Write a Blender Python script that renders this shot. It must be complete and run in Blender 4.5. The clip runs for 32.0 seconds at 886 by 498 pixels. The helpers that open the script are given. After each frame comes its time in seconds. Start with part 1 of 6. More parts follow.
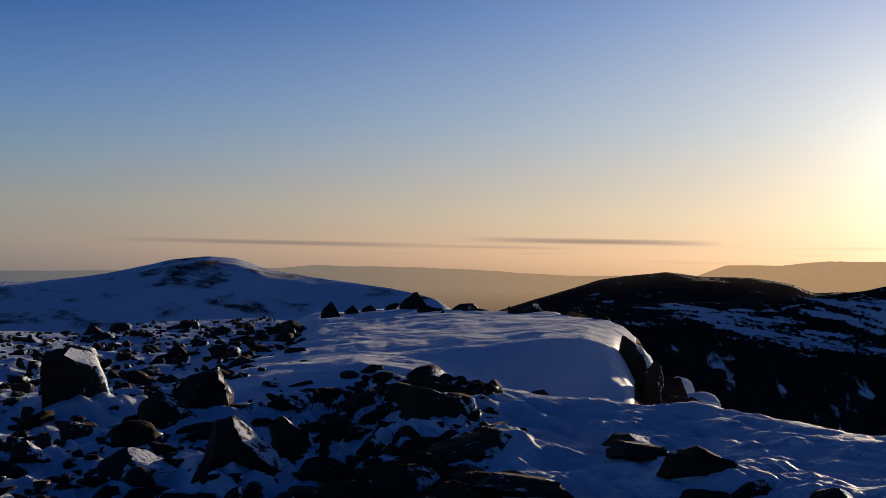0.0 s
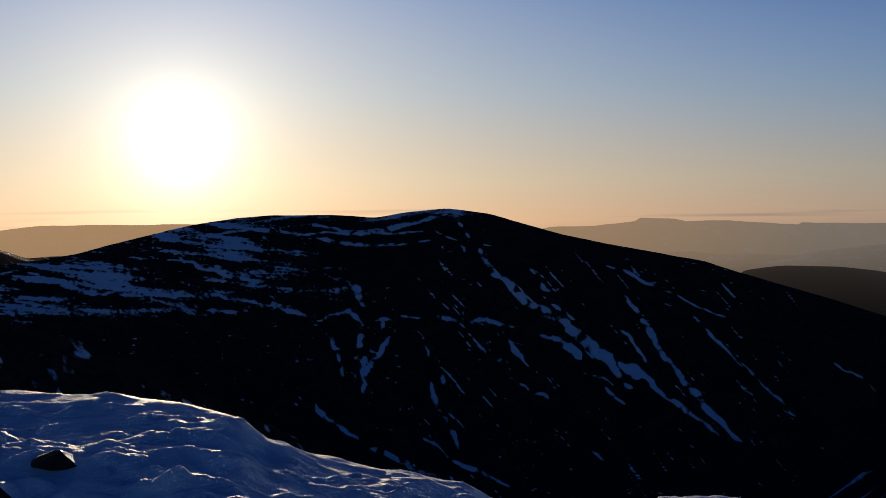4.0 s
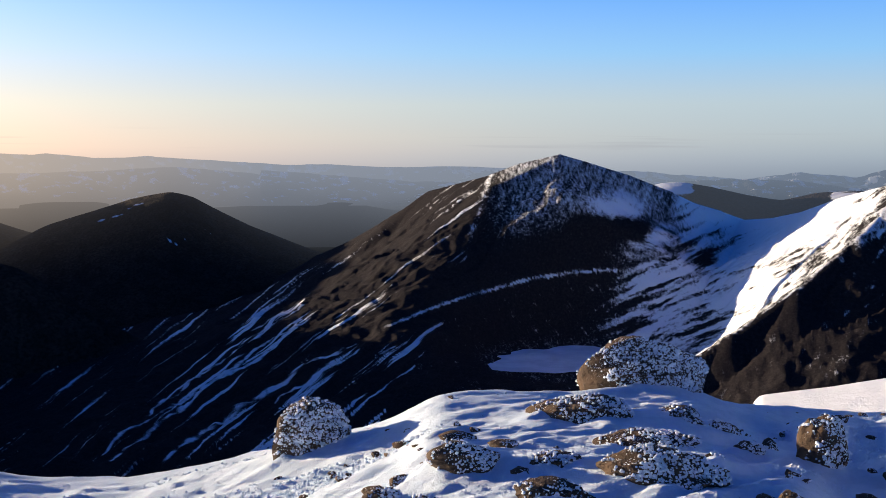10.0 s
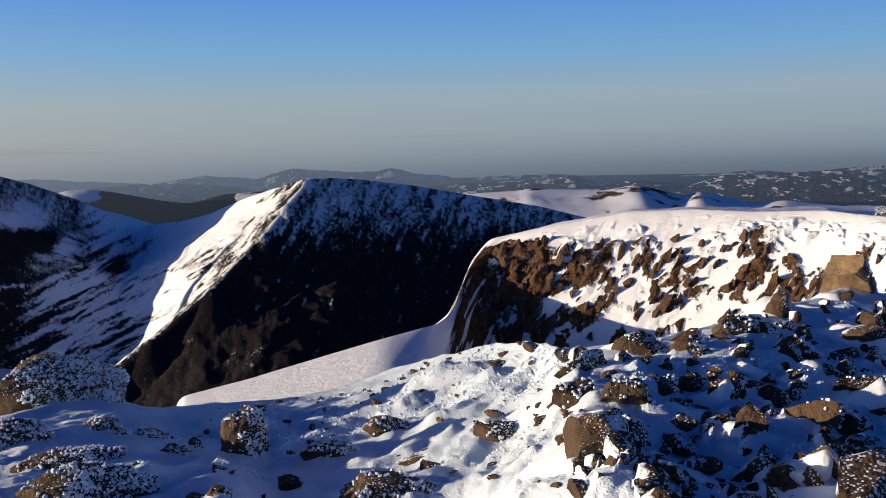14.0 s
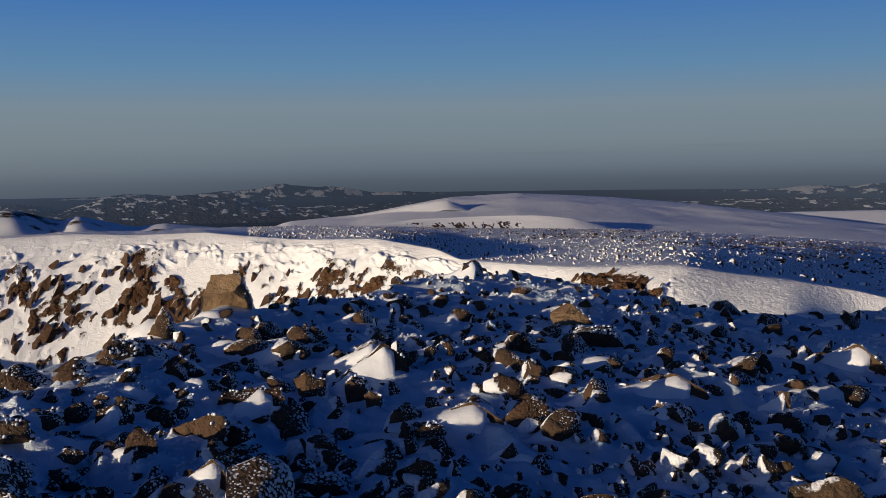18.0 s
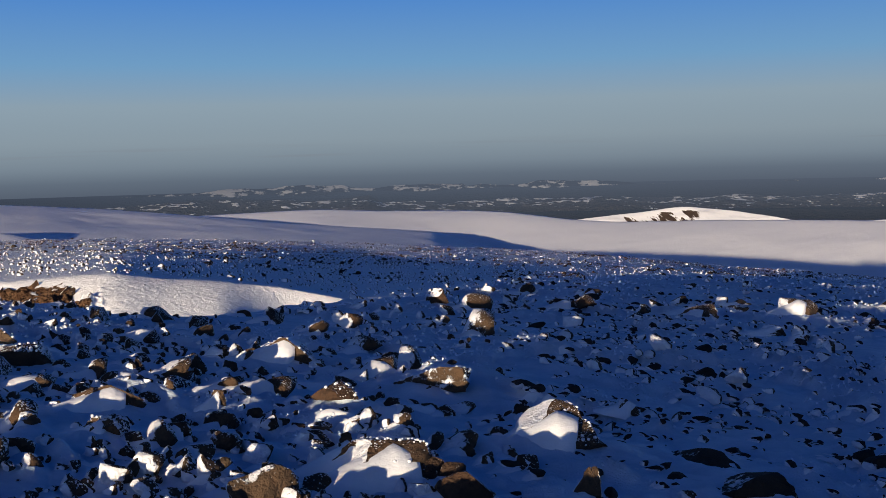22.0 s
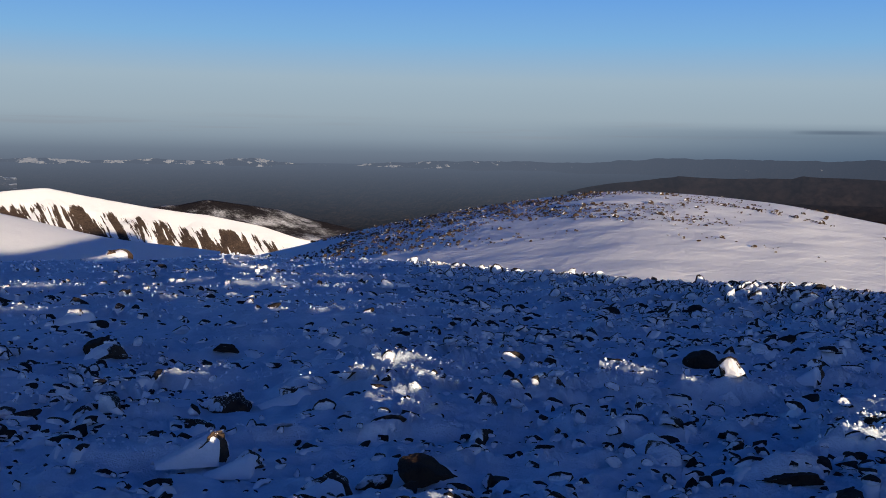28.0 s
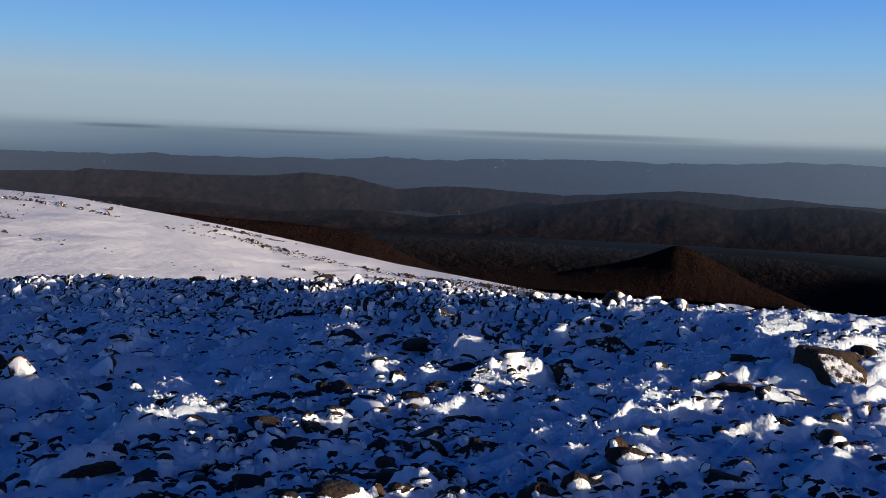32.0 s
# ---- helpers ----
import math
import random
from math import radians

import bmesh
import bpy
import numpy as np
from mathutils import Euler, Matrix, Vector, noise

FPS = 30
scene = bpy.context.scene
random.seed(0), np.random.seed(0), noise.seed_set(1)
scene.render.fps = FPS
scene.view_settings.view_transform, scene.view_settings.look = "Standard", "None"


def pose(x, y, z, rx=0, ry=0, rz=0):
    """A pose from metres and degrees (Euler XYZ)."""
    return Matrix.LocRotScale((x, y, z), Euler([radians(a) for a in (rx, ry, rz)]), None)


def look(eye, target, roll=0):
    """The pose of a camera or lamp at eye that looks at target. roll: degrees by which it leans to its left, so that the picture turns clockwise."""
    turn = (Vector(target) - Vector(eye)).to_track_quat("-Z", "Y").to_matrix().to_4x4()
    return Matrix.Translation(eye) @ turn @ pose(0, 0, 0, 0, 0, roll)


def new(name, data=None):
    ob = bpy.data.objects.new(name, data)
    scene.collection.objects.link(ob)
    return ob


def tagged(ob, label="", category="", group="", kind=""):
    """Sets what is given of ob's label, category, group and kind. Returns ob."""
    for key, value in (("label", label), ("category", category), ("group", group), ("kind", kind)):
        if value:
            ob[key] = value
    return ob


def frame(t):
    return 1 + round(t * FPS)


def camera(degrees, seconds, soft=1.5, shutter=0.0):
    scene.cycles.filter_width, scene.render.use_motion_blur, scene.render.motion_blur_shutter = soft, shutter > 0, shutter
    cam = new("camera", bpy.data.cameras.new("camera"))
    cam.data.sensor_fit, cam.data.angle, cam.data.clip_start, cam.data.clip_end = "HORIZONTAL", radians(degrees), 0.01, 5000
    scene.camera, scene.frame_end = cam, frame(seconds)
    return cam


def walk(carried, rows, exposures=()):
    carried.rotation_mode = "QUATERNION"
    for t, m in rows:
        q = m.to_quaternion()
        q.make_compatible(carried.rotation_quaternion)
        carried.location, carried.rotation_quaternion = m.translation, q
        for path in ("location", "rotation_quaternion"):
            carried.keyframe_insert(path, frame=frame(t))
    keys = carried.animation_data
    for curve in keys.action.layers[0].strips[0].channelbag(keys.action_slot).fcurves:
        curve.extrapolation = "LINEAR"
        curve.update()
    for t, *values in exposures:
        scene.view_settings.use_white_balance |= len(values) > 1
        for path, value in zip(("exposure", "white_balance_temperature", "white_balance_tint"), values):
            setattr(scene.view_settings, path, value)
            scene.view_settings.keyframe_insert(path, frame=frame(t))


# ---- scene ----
cam = camera(45.59, 32.0, 0.8)
EYE = 1.6
# seconds, yaw, pitch, roll of the slow turn on the spot
PATH = [
    (0, 15.09, 0.59, -1.23),
    (0.5, 10.16, 0.31, -1.22),
    (1, 3.82, -0.15, -1.11),
    (1.5, -1.93, -0.47, -0.99),
    (2, -6.78, -0.48, -0.87),
    (2.5, -12.17, -0.38, -0.35),
    (3, -17.01, -0.99, -0.12),
    (3.5, -21.69, -1.18, 0.33),
    (5.5, -37.22, -1.65, 0.86),
    (6, -41.79, -2.30, 0.58),
    (6.5, -47.61, -3.60, 0.58),
    (7, -51.64, -4.41, -0.12),
    (7.5, -55.53, -5.29, -0.03),
    (8, -59.50, -5.48, -0.13),
    (8.5, -63.57, -5.35, 0.27),
    (9, -67.21, -5.98, -0.22),
    (9.5, -71.15, -5.35, 0.00),
    (10, -74.40, -5.11, -0.17),
    (10.5, -78.08, -4.70, -0.15),
    (11, -82.05, -4.94, 0.47),
    (11.5, -86.01, -5.25, 0.48),
    (12, -89.65, -5.43, 0.49),
    (12.5, -92.71, -5.41, 0.90),
    (13, -95.96, -5.66, 1.32),
    (13.5, -100.15, -5.24, 1.15),
    (14, -105.78, -5.10, 1.12),
    (14.5, -109.78, -5.39, 1.22),
    (16.5, -125.89, -4.30, 1.14),
    (17, -130.31, -4.65, 1.13),
    (17.5, -134.43, -4.99, 0.89),
    (18, -138.54, -4.36, 0.72),
    (18.5, -143.27, -4.47, 0.54),
    (19, -147.51, -4.60, 0.85),
    (19.5, -150.35, -4.90, 1.15),
    (20, -154.73, -5.14, 1.24),
    (20.5, -158.72, -5.01, 1.32),
    (21, -161.48, -5.10, 1.30),
    (21.5, -165.00, -4.75, 1.38),
    (22, -169.05, -4.66, 1.46),
    (22.5, -173.14, -4.63, 0.95),
    (23, -177.22, -4.96, 0.94),
    (23.5, -181.56, -5.35, 0.55),
    (24, -185.75, -4.59, 0.25),
    (24.5, -189.79, -4.40, 0.06),
    (25, -194.17, -4.79, 0.27),
    (25.5, -198.21, -4.72, -0.02),
    (27.5, -213.40, -5.59, -0.97),
    (28, -217.89, -5.80, -0.99),
    (28.5, -224.24, -5.31, -1.00),
    (29, -229.09, -5.42, -1.22),
    (29.5, -233.23, -5.39, -1.23),
    (30, -238.13, -5.32, -1.54),
    (30.5, -242.49, -5.21, -1.75),
    (31, -246.82, -5.04, -1.85),
    (31.5, -251.04, -5.08, -1.84),
    (32, -255.36, -5.24, -2.03),
]
walk(cam, [(t, pose(0, 0, EYE, 90 + p, r, w)) for t, w, p, r in PATH],
     [(0, -0.3), (3.5, -0.58), (5.5, 0.25), (8, 0.9), (11, 1.1), (13, 0.85), (14.5, 0.3), (16.5, -0.25), (19, -0.05), (22, 0.3), (25, 0.42), (28, 0.68), (32, 0.72)])

# ---- light ----
SUN_AZ, SUN_EL = 12.0, 4.7


def direction(az, el):
    a, e = radians(az), radians(el)
    return Vector((math.sin(a) * math.cos(e), math.cos(a) * math.cos(e), math.sin(e)))


SUN = direction(SUN_AZ, SUN_EL)
lamp = bpy.data.lights.new("sun", "SUN")
lamp.energy, lamp.angle, lamp.color = 5.3, radians(0.5), (1.0, 0.79, 0.55)
new("sun", lamp).matrix_world = look((0, 0, 0), -direction(SUN_AZ, SUN_EL + 0.75))


def make_world():
    world = bpy.data.worlds.new("winter_sky")
    scene.world = world
    world.use_nodes = True
    nt = world.node_tree
    n, ln = nt.nodes, nt.links

    def math_node(op, a, b=None, c=None, clamp=False):
        m = n.new("ShaderNodeMath")
        m.operation, m.use_clamp = op, clamp
        for i, v in enumerate((a, b, c)):
            if v is None:
                continue
            if isinstance(v, (int, float)):
                m.inputs[i].default_value = v
            else:
                ln.new(v, m.inputs[i])
        return m.outputs[0]

    def dot(vec, v):
        d = n.new("ShaderNodeVectorMath")
        d.operation = "DOT_PRODUCT"
        ln.new(vec, d.inputs[0])
        d.inputs[1].default_value = v
        return d.outputs["Value"]

    def ramp(fac, stops):
        r = n.new("ShaderNodeValToRGB")
        r.color_ramp.interpolation = "LINEAR"
        el = r.color_ramp.elements
        while len(el) < len(stops):
            el.new(0.5)
        for e, (p, c) in zip(el, stops):
            e.position, e.color = p, (*c, 1)
        ln.new(fac, r.inputs[0])
        return r.outputs[0]

    def mix(fac, a, b, blend="MIX"):
        m = n.new("ShaderNodeMix")
        m.data_type, m.blend_type = "RGBA", blend
        m.clamp_result = False
        for sock, v in ((m.inputs[0], fac), (m.inputs[6], a), (m.inputs[7], b)):
            if isinstance(v, (int, float)):
                sock.default_value = v
            elif isinstance(v, tuple):
                sock.default_value = (*v, 1)
            else:
                ln.new(v, sock)
        return m.outputs[2]

    co = n.new("ShaderNodeTexCoord").outputs["Generated"]
    sep = n.new("ShaderNodeSeparateXYZ")
    ln.new(co, sep.inputs[0])
    # height over the horizon, 0 at -6 degrees and 1 at 54 degrees
    up = math_node("MULTIPLY_ADD", math_node("ARCSINE", sep.outputs[2]), 0.9549, 0.1, clamp=True)
    side = Vector((SUN.x, SUN.y, 0)).normalized()
    away = mix(math_node("MULTIPLY_ADD", dot(co, side), 1.0, 0.50, clamp=True), ramp(up, SKY_AWAY), ramp(up, SKY_SIDE))
    toward = ramp(up, SKY_TOWARD)
    facing = math_node("POWER", math_node("MULTIPLY_ADD", dot(co, side), 0.5, 0.5, clamp=True), 8.0)
    col = mix(facing, away, toward)
    near = dot(co, SUN)
    near = math_node("MAXIMUM", near, 0.0)
    for power, colour in GLOW:
        g = math_node("POWER", near, power)
        m = n.new("ShaderNodeMix")
        m.data_type, m.blend_type = "RGBA", "ADD"
        m.clamp_result = False
        ln.new(g, m.inputs[0])
        ln.new(col, m.inputs[6])
        m.inputs[7].default_value = (*colour, 1)
        col = m.outputs[2]
    sky = n.new("ShaderNodeTexSky")
    sky.sky_type, sky.sun_disc = "NISHITA", False
    sky.sun_elevation, sky.sun_rotation, sky.altitude = radians(SUN_EL), radians(SUN_AZ), 1300
    mult = mix(1.0, sky.outputs[0], (0.0016, 0.0016, 0.0016), "MULTIPLY")
    col = mix(1.0, col, mult, "ADD")
    # thin bars of cloud low over the horizon
    mp = n.new("ShaderNodeMapping")
    mp.inputs["Scale"].default_value = (5.0, 5.0, 190.0)
    ln.new(co, mp.inputs[0])
    tx = n.new("ShaderNodeTexNoise")
    tx.inputs["Scale"].default_value, tx.inputs["Detail"].default_value = 1.0, 4.0
    ln.new(mp.outputs[0], tx.inputs["Vector"])
    band = ramp(math_node("MULTIPLY_ADD", sep.outputs[2], 12.0, 0.3, clamp=True), ((0.28, (0, 0, 0)), (0.38, (1, 1, 1)), (0.48, (1, 1, 1)), (0.6, (0, 0, 0))))
    bars = math_node("MULTIPLY", math_node("MULTIPLY", math_node("SUBTRACT", tx.outputs[0], 0.56, clamp=True), 5.0, clamp=True), band)
    col = mix(math_node("MULTIPLY", bars, 0.35), col, (0.16, 0.16, 0.18))
    for az, el, half, thick, colour, most in CLOUDS:
        along = math_node("DIVIDE", dot(co, direction(az + 90, 0)), math.sin(radians(half)))
        ends = math_node("SUBTRACT", 1.0, math_node("MULTIPLY", along, along), clamp=True)
        ragged = math_node("MULTIPLY_ADD", math_node("SUBTRACT", tx.outputs[0], 0.5), 0.012 * thick, radians(el))
        rise = math_node("DIVIDE", math_node("SUBTRACT", sep.outputs[2], ragged), radians(thick))
        body = math_node("SUBTRACT", 1.0, math_node("MULTIPLY", rise, rise), clamp=True)
        fwd = math_node("GREATER_THAN", dot(co, direction(az, 0)), 0.0)
        amount = math_node("MULTIPLY", math_node("MULTIPLY", math_node("MULTIPLY", ends, body), fwd), most)
        col = mix(amount, col, colour)
    # bank of blue haze along the western horizon
    west = math_node("MULTIPLY", math_node("SUBTRACT", dot(co, direction(268, 0)), 0.70, clamp=True), 5.0, clamp=True)
    bank = ramp(up, ((0.086, (1, 1, 1)), (0.112, (0.8, 0.8, 0.8)), (0.119, (0, 0, 0))))
    col = mix(math_node("MULTIPLY", math_node("MULTIPLY", west, bank), 0.75), col, (0.04, 0.07, 0.115))
    ln.new(col, n["Background"].inputs[0])
    n["Background"].inputs[1].default_value = 1.0


# thin clouds: azimuth, elevation, half length and half thickness in degrees, colour and density
CLOUDS = ((-7.0, 1.15, 7.0, 0.17, (0.34, 0.25, 0.22), 0.75), (-24.0, 0.75, 9.0, 0.16, (0.24, 0.19, 0.18), 0.6), (-13.0, 0.75, 5.0, 0.10, (0.5, 0.36, 0.28), 0.5),
          (238.5, 0.80, 2.6, 0.13, (0.085, 0.105, 0.135), 0.8), (247.5, 0.80, 4.5, 0.11, (0.10, 0.125, 0.155), 0.7), (262.0, 1.1, 9.0, 0.2, (0.09, 0.115, 0.15), 0.7))
SKY_AWAY = ((0.0, (0.05, 0.066, 0.095)), (0.076, (0.064, 0.083, 0.118)), (0.090, (0.092, 0.121, 0.162)), (0.103, (0.146, 0.190, 0.235)), (0.123, (0.192, 0.246, 0.292)), (0.155, (0.208, 0.278, 0.338)),
            (0.19, (0.125, 0.265, 0.44)), (0.25, (0.06, 0.19, 0.48)), (0.31, (0.018, 0.10, 0.36)), (0.42, (0.003, 0.036, 0.170)), (1.0, (0.0008, 0.010, 0.058)))
SKY_SIDE = ((0.0, (0.09, 0.11, 0.14)), (0.076, (0.135, 0.17, 0.215)), (0.094, (0.185, 0.22, 0.255)), (0.115, (0.235, 0.265, 0.275)), (0.145, (0.235, 0.288, 0.315)),
            (0.19, (0.135, 0.275, 0.44)), (0.25, (0.06, 0.19, 0.48)), (0.31, (0.018, 0.10, 0.36)), (0.42, (0.003, 0.036, 0.170)), (1.0, (0.0008, 0.010, 0.058)))
SKY_TOWARD = ((0.0, (0.30, 0.17, 0.08)), (0.085, (0.78, 0.44, 0.22)), (0.105, (1.05, 0.62, 0.34)), (0.14, (0.90, 0.70, 0.48)),
              (0.22, (0.50, 0.60, 0.70)), (0.32, (0.20, 0.38, 0.74)), (0.42, (0.03, 0.10, 0.30)), (0.6, (0.004, 0.04, 0.19)), (1.0, (0.001, 0.017, 0.09)))
GLOW = ((14.0, (0.22, 0.18, 0.12)), (40.0, (0.28, 0.22, 0.13)), (130.0, (0.34, 0.28, 0.20)), (500.0, (0.50, 0.45, 0.38)), (1600.0, (0.9, 0.85, 0.75)))
make_world()


# ---- materials ----
def material(name):
    m = bpy.data.materials.new(name)
    m.use_nodes = True
    return m, m.node_tree.nodes, m.node_tree.links, m.node_tree.nodes["Principled BSDF"]


class Graph:
    """Short hand for building a material's nodes."""

    def __init__(self, name):
        self.m = bpy.data.materials.new(name)
        self.m.use_nodes = True
        self.n, self.l = self.m.node_tree.nodes, self.m.node_tree.links
        self.b = self.n["Principled BSDF"]
        self.co = self.n.new("ShaderNodeTexCoord").outputs["Object"]

    def put(self, sock, v):
        if isinstance(v, (int, float)):
            sock.default_value = v
        elif isinstance(v, tuple):
            sock.default_value = (*v, 1) if len(sock.default_value) == 4 else v
        else:
            self.l.new(v, sock)

    def noise(self, scale, detail=4, rough=0.6, co=None, stretch=None):
        t = self.n.new("ShaderNodeTexNoise")
        t.inputs["Scale"].default_value, t.inputs["Detail"].default_value = scale, detail
        t.inputs["Roughness"].default_value = rough
        v = co or self.co
        if stretch:
            mp = self.n.new("ShaderNodeMapping")
            mp.inputs["Scale"].default_value = stretch
            self.l.new(v, mp.inputs[0])
            v = mp.outputs[0]
        self.l.new(v, t.inputs["Vector"])
        return t.outputs[0]

    def math(self, op, a, b=0.0, c=0.0, clamp=False):
        m = self.n.new("ShaderNodeMath")
        m.operation, m.use_clamp = op, clamp
        for i, v in enumerate((a, b, c)):
            self.put(m.inputs[i], v)
        return m.outputs[0]

    def step(self, v, lo, hi):
        m = self.n.new("ShaderNodeMapRange")
        m.interpolation_type = "SMOOTHSTEP"
        self.put(m.inputs[0], v)
        m.inputs[1].default_value, m.inputs[2].default_value = lo, hi
        return m.outputs[0]

    def mix(self, fac, a, b):
        m = self.n.new("ShaderNodeMix")
        m.data_type = "RGBA"
        self.put(m.inputs[0], fac)
        self.put(m.inputs[6], a)
        self.put(m.inputs[7], b)
        return m.outputs[2]

    def ramp(self, fac, stops):
        r = self.n.new("ShaderNodeValToRGB")
        el = r.color_ramp.elements
        while len(el) < len(stops):
            el.new(0.5)
        for e, (p, c) in zip(el, stops):
            e.position, e.color = p, (*c, 1)
        self.l.new(fac, r.inputs[0])
        return r.outputs[0]

    def attr(self, name):
        a = self.n.new("ShaderNodeAttribute")
        a.attribute_name = name
        return a.outputs["Fac"]

    def up(self):
        s = self.n.new("ShaderNodeSeparateXYZ")
        self.l.new(self.n.new("ShaderNodeNewGeometry").outputs["Normal"], s.inputs[0])
        return s.outputs[2]

    def bump(self, height, strength, distance):
        b = self.n.new("ShaderNodeBump")
        b.inputs["Strength"].default_value, b.inputs["Distance"].default_value = strength, distance
        self.l.new(height, b.inputs["Height"])
        self.l.new(b.outputs[0], self.b.inputs["Normal"])

    def finish(self, colour, rough=0.8, spec=0.2):
        self.put(self.b.inputs["Base Color"], colour)
        self.put(self.b.inputs["Roughness"], rough)
        self.b.inputs["Specular IOR Level"].default_value = spec
        return self.m


SNOW = (0.82, 0.855, 0.91)


def add_haze_glow(g, start, end, most, strength=1.0):
    """Haze painted as a glow: emission mixed in with the distance from the summit, golden towards the sun and slate
    blue away from it.
    """
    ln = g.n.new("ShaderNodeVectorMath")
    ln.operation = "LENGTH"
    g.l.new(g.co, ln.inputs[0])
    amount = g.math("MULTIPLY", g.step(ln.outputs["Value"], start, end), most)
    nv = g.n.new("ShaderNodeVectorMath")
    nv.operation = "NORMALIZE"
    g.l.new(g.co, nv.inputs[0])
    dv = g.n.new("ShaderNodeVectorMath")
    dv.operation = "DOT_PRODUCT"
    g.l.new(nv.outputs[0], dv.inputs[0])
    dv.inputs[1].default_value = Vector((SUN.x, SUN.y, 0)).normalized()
    colour = g.ramp(g.math("MULTIPLY_ADD", dv.outputs["Value"], 0.5, 0.5, clamp=True), HAZE_GLOW)
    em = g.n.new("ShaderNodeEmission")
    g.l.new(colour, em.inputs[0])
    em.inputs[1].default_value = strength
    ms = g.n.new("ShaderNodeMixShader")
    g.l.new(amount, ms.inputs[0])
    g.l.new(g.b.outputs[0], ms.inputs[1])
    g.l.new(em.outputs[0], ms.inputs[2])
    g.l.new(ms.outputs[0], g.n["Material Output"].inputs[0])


# glow colours that stand for haze, from away from the sun to towards it
HAZE_GLOW = ((0.0, (0.072, 0.090, 0.124)), (0.06, (0.066, 0.084, 0.118)), (0.17, (0.036, 0.047, 0.070)), (0.36, (0.044, 0.062, 0.098)), (0.6, (0.10, 0.125, 0.165)), (0.80, (0.15, 0.165, 0.195)), (0.92, (0.33, 0.265, 0.205)), (0.99, (0.62, 0.38, 0.2)))


def hill_material(name, rock_a, rock_b, scale, edge=0.12, fine=0.5, rough=1.0, haze=None):
    """Snow over rock and heather, by the mesh's own snow cover and a broken edge."""
    g = Graph(name)
    n1 = g.noise(scale, 6, 0.65)
    n2 = g.noise(scale * 6, 4, 0.6)
    cover = g.math("ADD", g.attr("snow"), g.math("MULTIPLY", g.math("SUBTRACT", n2, 0.5), fine))
    cover = g.math("ADD", cover, g.math("MULTIPLY", g.math("SUBTRACT", n1, 0.5), fine))
    fac = g.step(cover, 0.5 - edge, 0.5 + edge)
    rock = g.mix(g.step(n1, 0.35, 0.65), rock_a, rock_b)
    rock = g.mix(g.step(n2, 0.3, 0.75), rock, tuple(c * 0.55 for c in rock_a))
    relief = g.math("ADD", n1, g.math("MULTIPLY", n2, 0.4))
    g.bump(g.math("MULTIPLY", relief, g.math("SUBTRACT", 1.0, g.math("MULTIPLY", fac, 0.85))), 0.6 * rough, 1.0 / scale)
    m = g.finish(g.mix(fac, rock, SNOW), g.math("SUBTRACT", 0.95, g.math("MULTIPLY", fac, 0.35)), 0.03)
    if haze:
        add_haze_glow(g, *haze)
    return m


# ---- terrain arithmetic ----
LATTICE = np.random.RandomState(7).rand(256, 256)


def value_noise(x, y):
    xi, yi = np.floor(x).astype(int), np.floor(y).astype(int)
    u, v = x - xi, y - yi
    u, v = u * u * u * (u * (6 * u - 15) + 10), v * v * v * (v * (6 * v - 15) + 10)
    x0, x1, y0, y1 = xi & 255, (xi + 1) & 255, yi & 255, (yi + 1) & 255
    a, b, c, d = LATTICE[x0, y0], LATTICE[x1, y0], LATTICE[x0, y1], LATTICE[x1, y1]
    return (a * (1 - u) + b * u) * (1 - v) + (c * (1 - u) + d * u) * v


def fractal(x, y, octaves=5, gain=0.5, seed=0.0):
    """Noise of several octaves round 0, about -1 to 1."""
    out, amp, total = 0.0, 1.0, 0.0
    x, y = x + seed * 17.3, y - seed * 9.1
    for k in range(octaves):
        out = out + amp * (value_noise(x, y) * 2 - 1)
        total += amp
        x, y, amp = x * 0.8 * 2.1 + y * 0.6 * 2.1 + 3.7, y * 0.8 * 2.1 - x * 0.6 * 2.1 + 1.9, amp * gain
    return out / total * 1.6


def smooth(a, lo, hi):
    t = np.clip((a - lo) / (hi - lo), 0, 1)
    return t * t * (3 - 2 * t)


def place(az, el, r):
    return np.array((r * math.sin(radians(az)), r * math.cos(radians(az)), EYE + r * math.tan(radians(el))))


def line(*stations):
    """Points of a crest: x, y, z, distance and azimuth."""
    return np.array([(*place(*s), s[2], s[0]) for s in stations])


def ridges(x, y, crests, steep, depth, rounding=15.0):
    """The height of slopes that fall from crest lines, with the way along and away from the nearest crest."""
    best = np.full(x.shape, -1e9)
    along, away = np.zeros(x.shape), np.zeros(x.shape)
    for k, c in enumerate(crests):
        run = k * 3000.0
        for p, q in zip(c[:-1], c[1:]):
            dx, dy, dz = (q - p)[:3]
            ll = dx * dx + dy * dy
            t = np.clip(((x - p[0]) * dx + (y - p[1]) * dy) / ll, 0, 1)
            d = np.hypot(x - p[0] - t * dx, y - p[1] - t * dy)
            soft = np.sqrt(d * d + rounding * rounding) - rounding
            z = p[2] + t * dz - depth * (1 - np.exp(-soft * steep / depth))
            new_best = z > best
            best = np.where(new_best, z, best)
            along = np.where(new_best, run + t * math.sqrt(ll), along)
            away = np.where(new_best, d, away)
            run += math.sqrt(ll)
    return best, along, away


def rounded(v, width):
    """A row of values with its corners rounded off over a number of steps."""
    pad = int(3 * width) + 1
    k = np.exp(-0.5 * (np.arange(-pad, pad + 1) / width) ** 2)
    ends = np.concatenate([2 * v[0] - v[pad:0:-1], v, 2 * v[-1] - v[-2:-pad - 2:-1]])
    return np.convolve(ends, k / k.sum(), "valid")


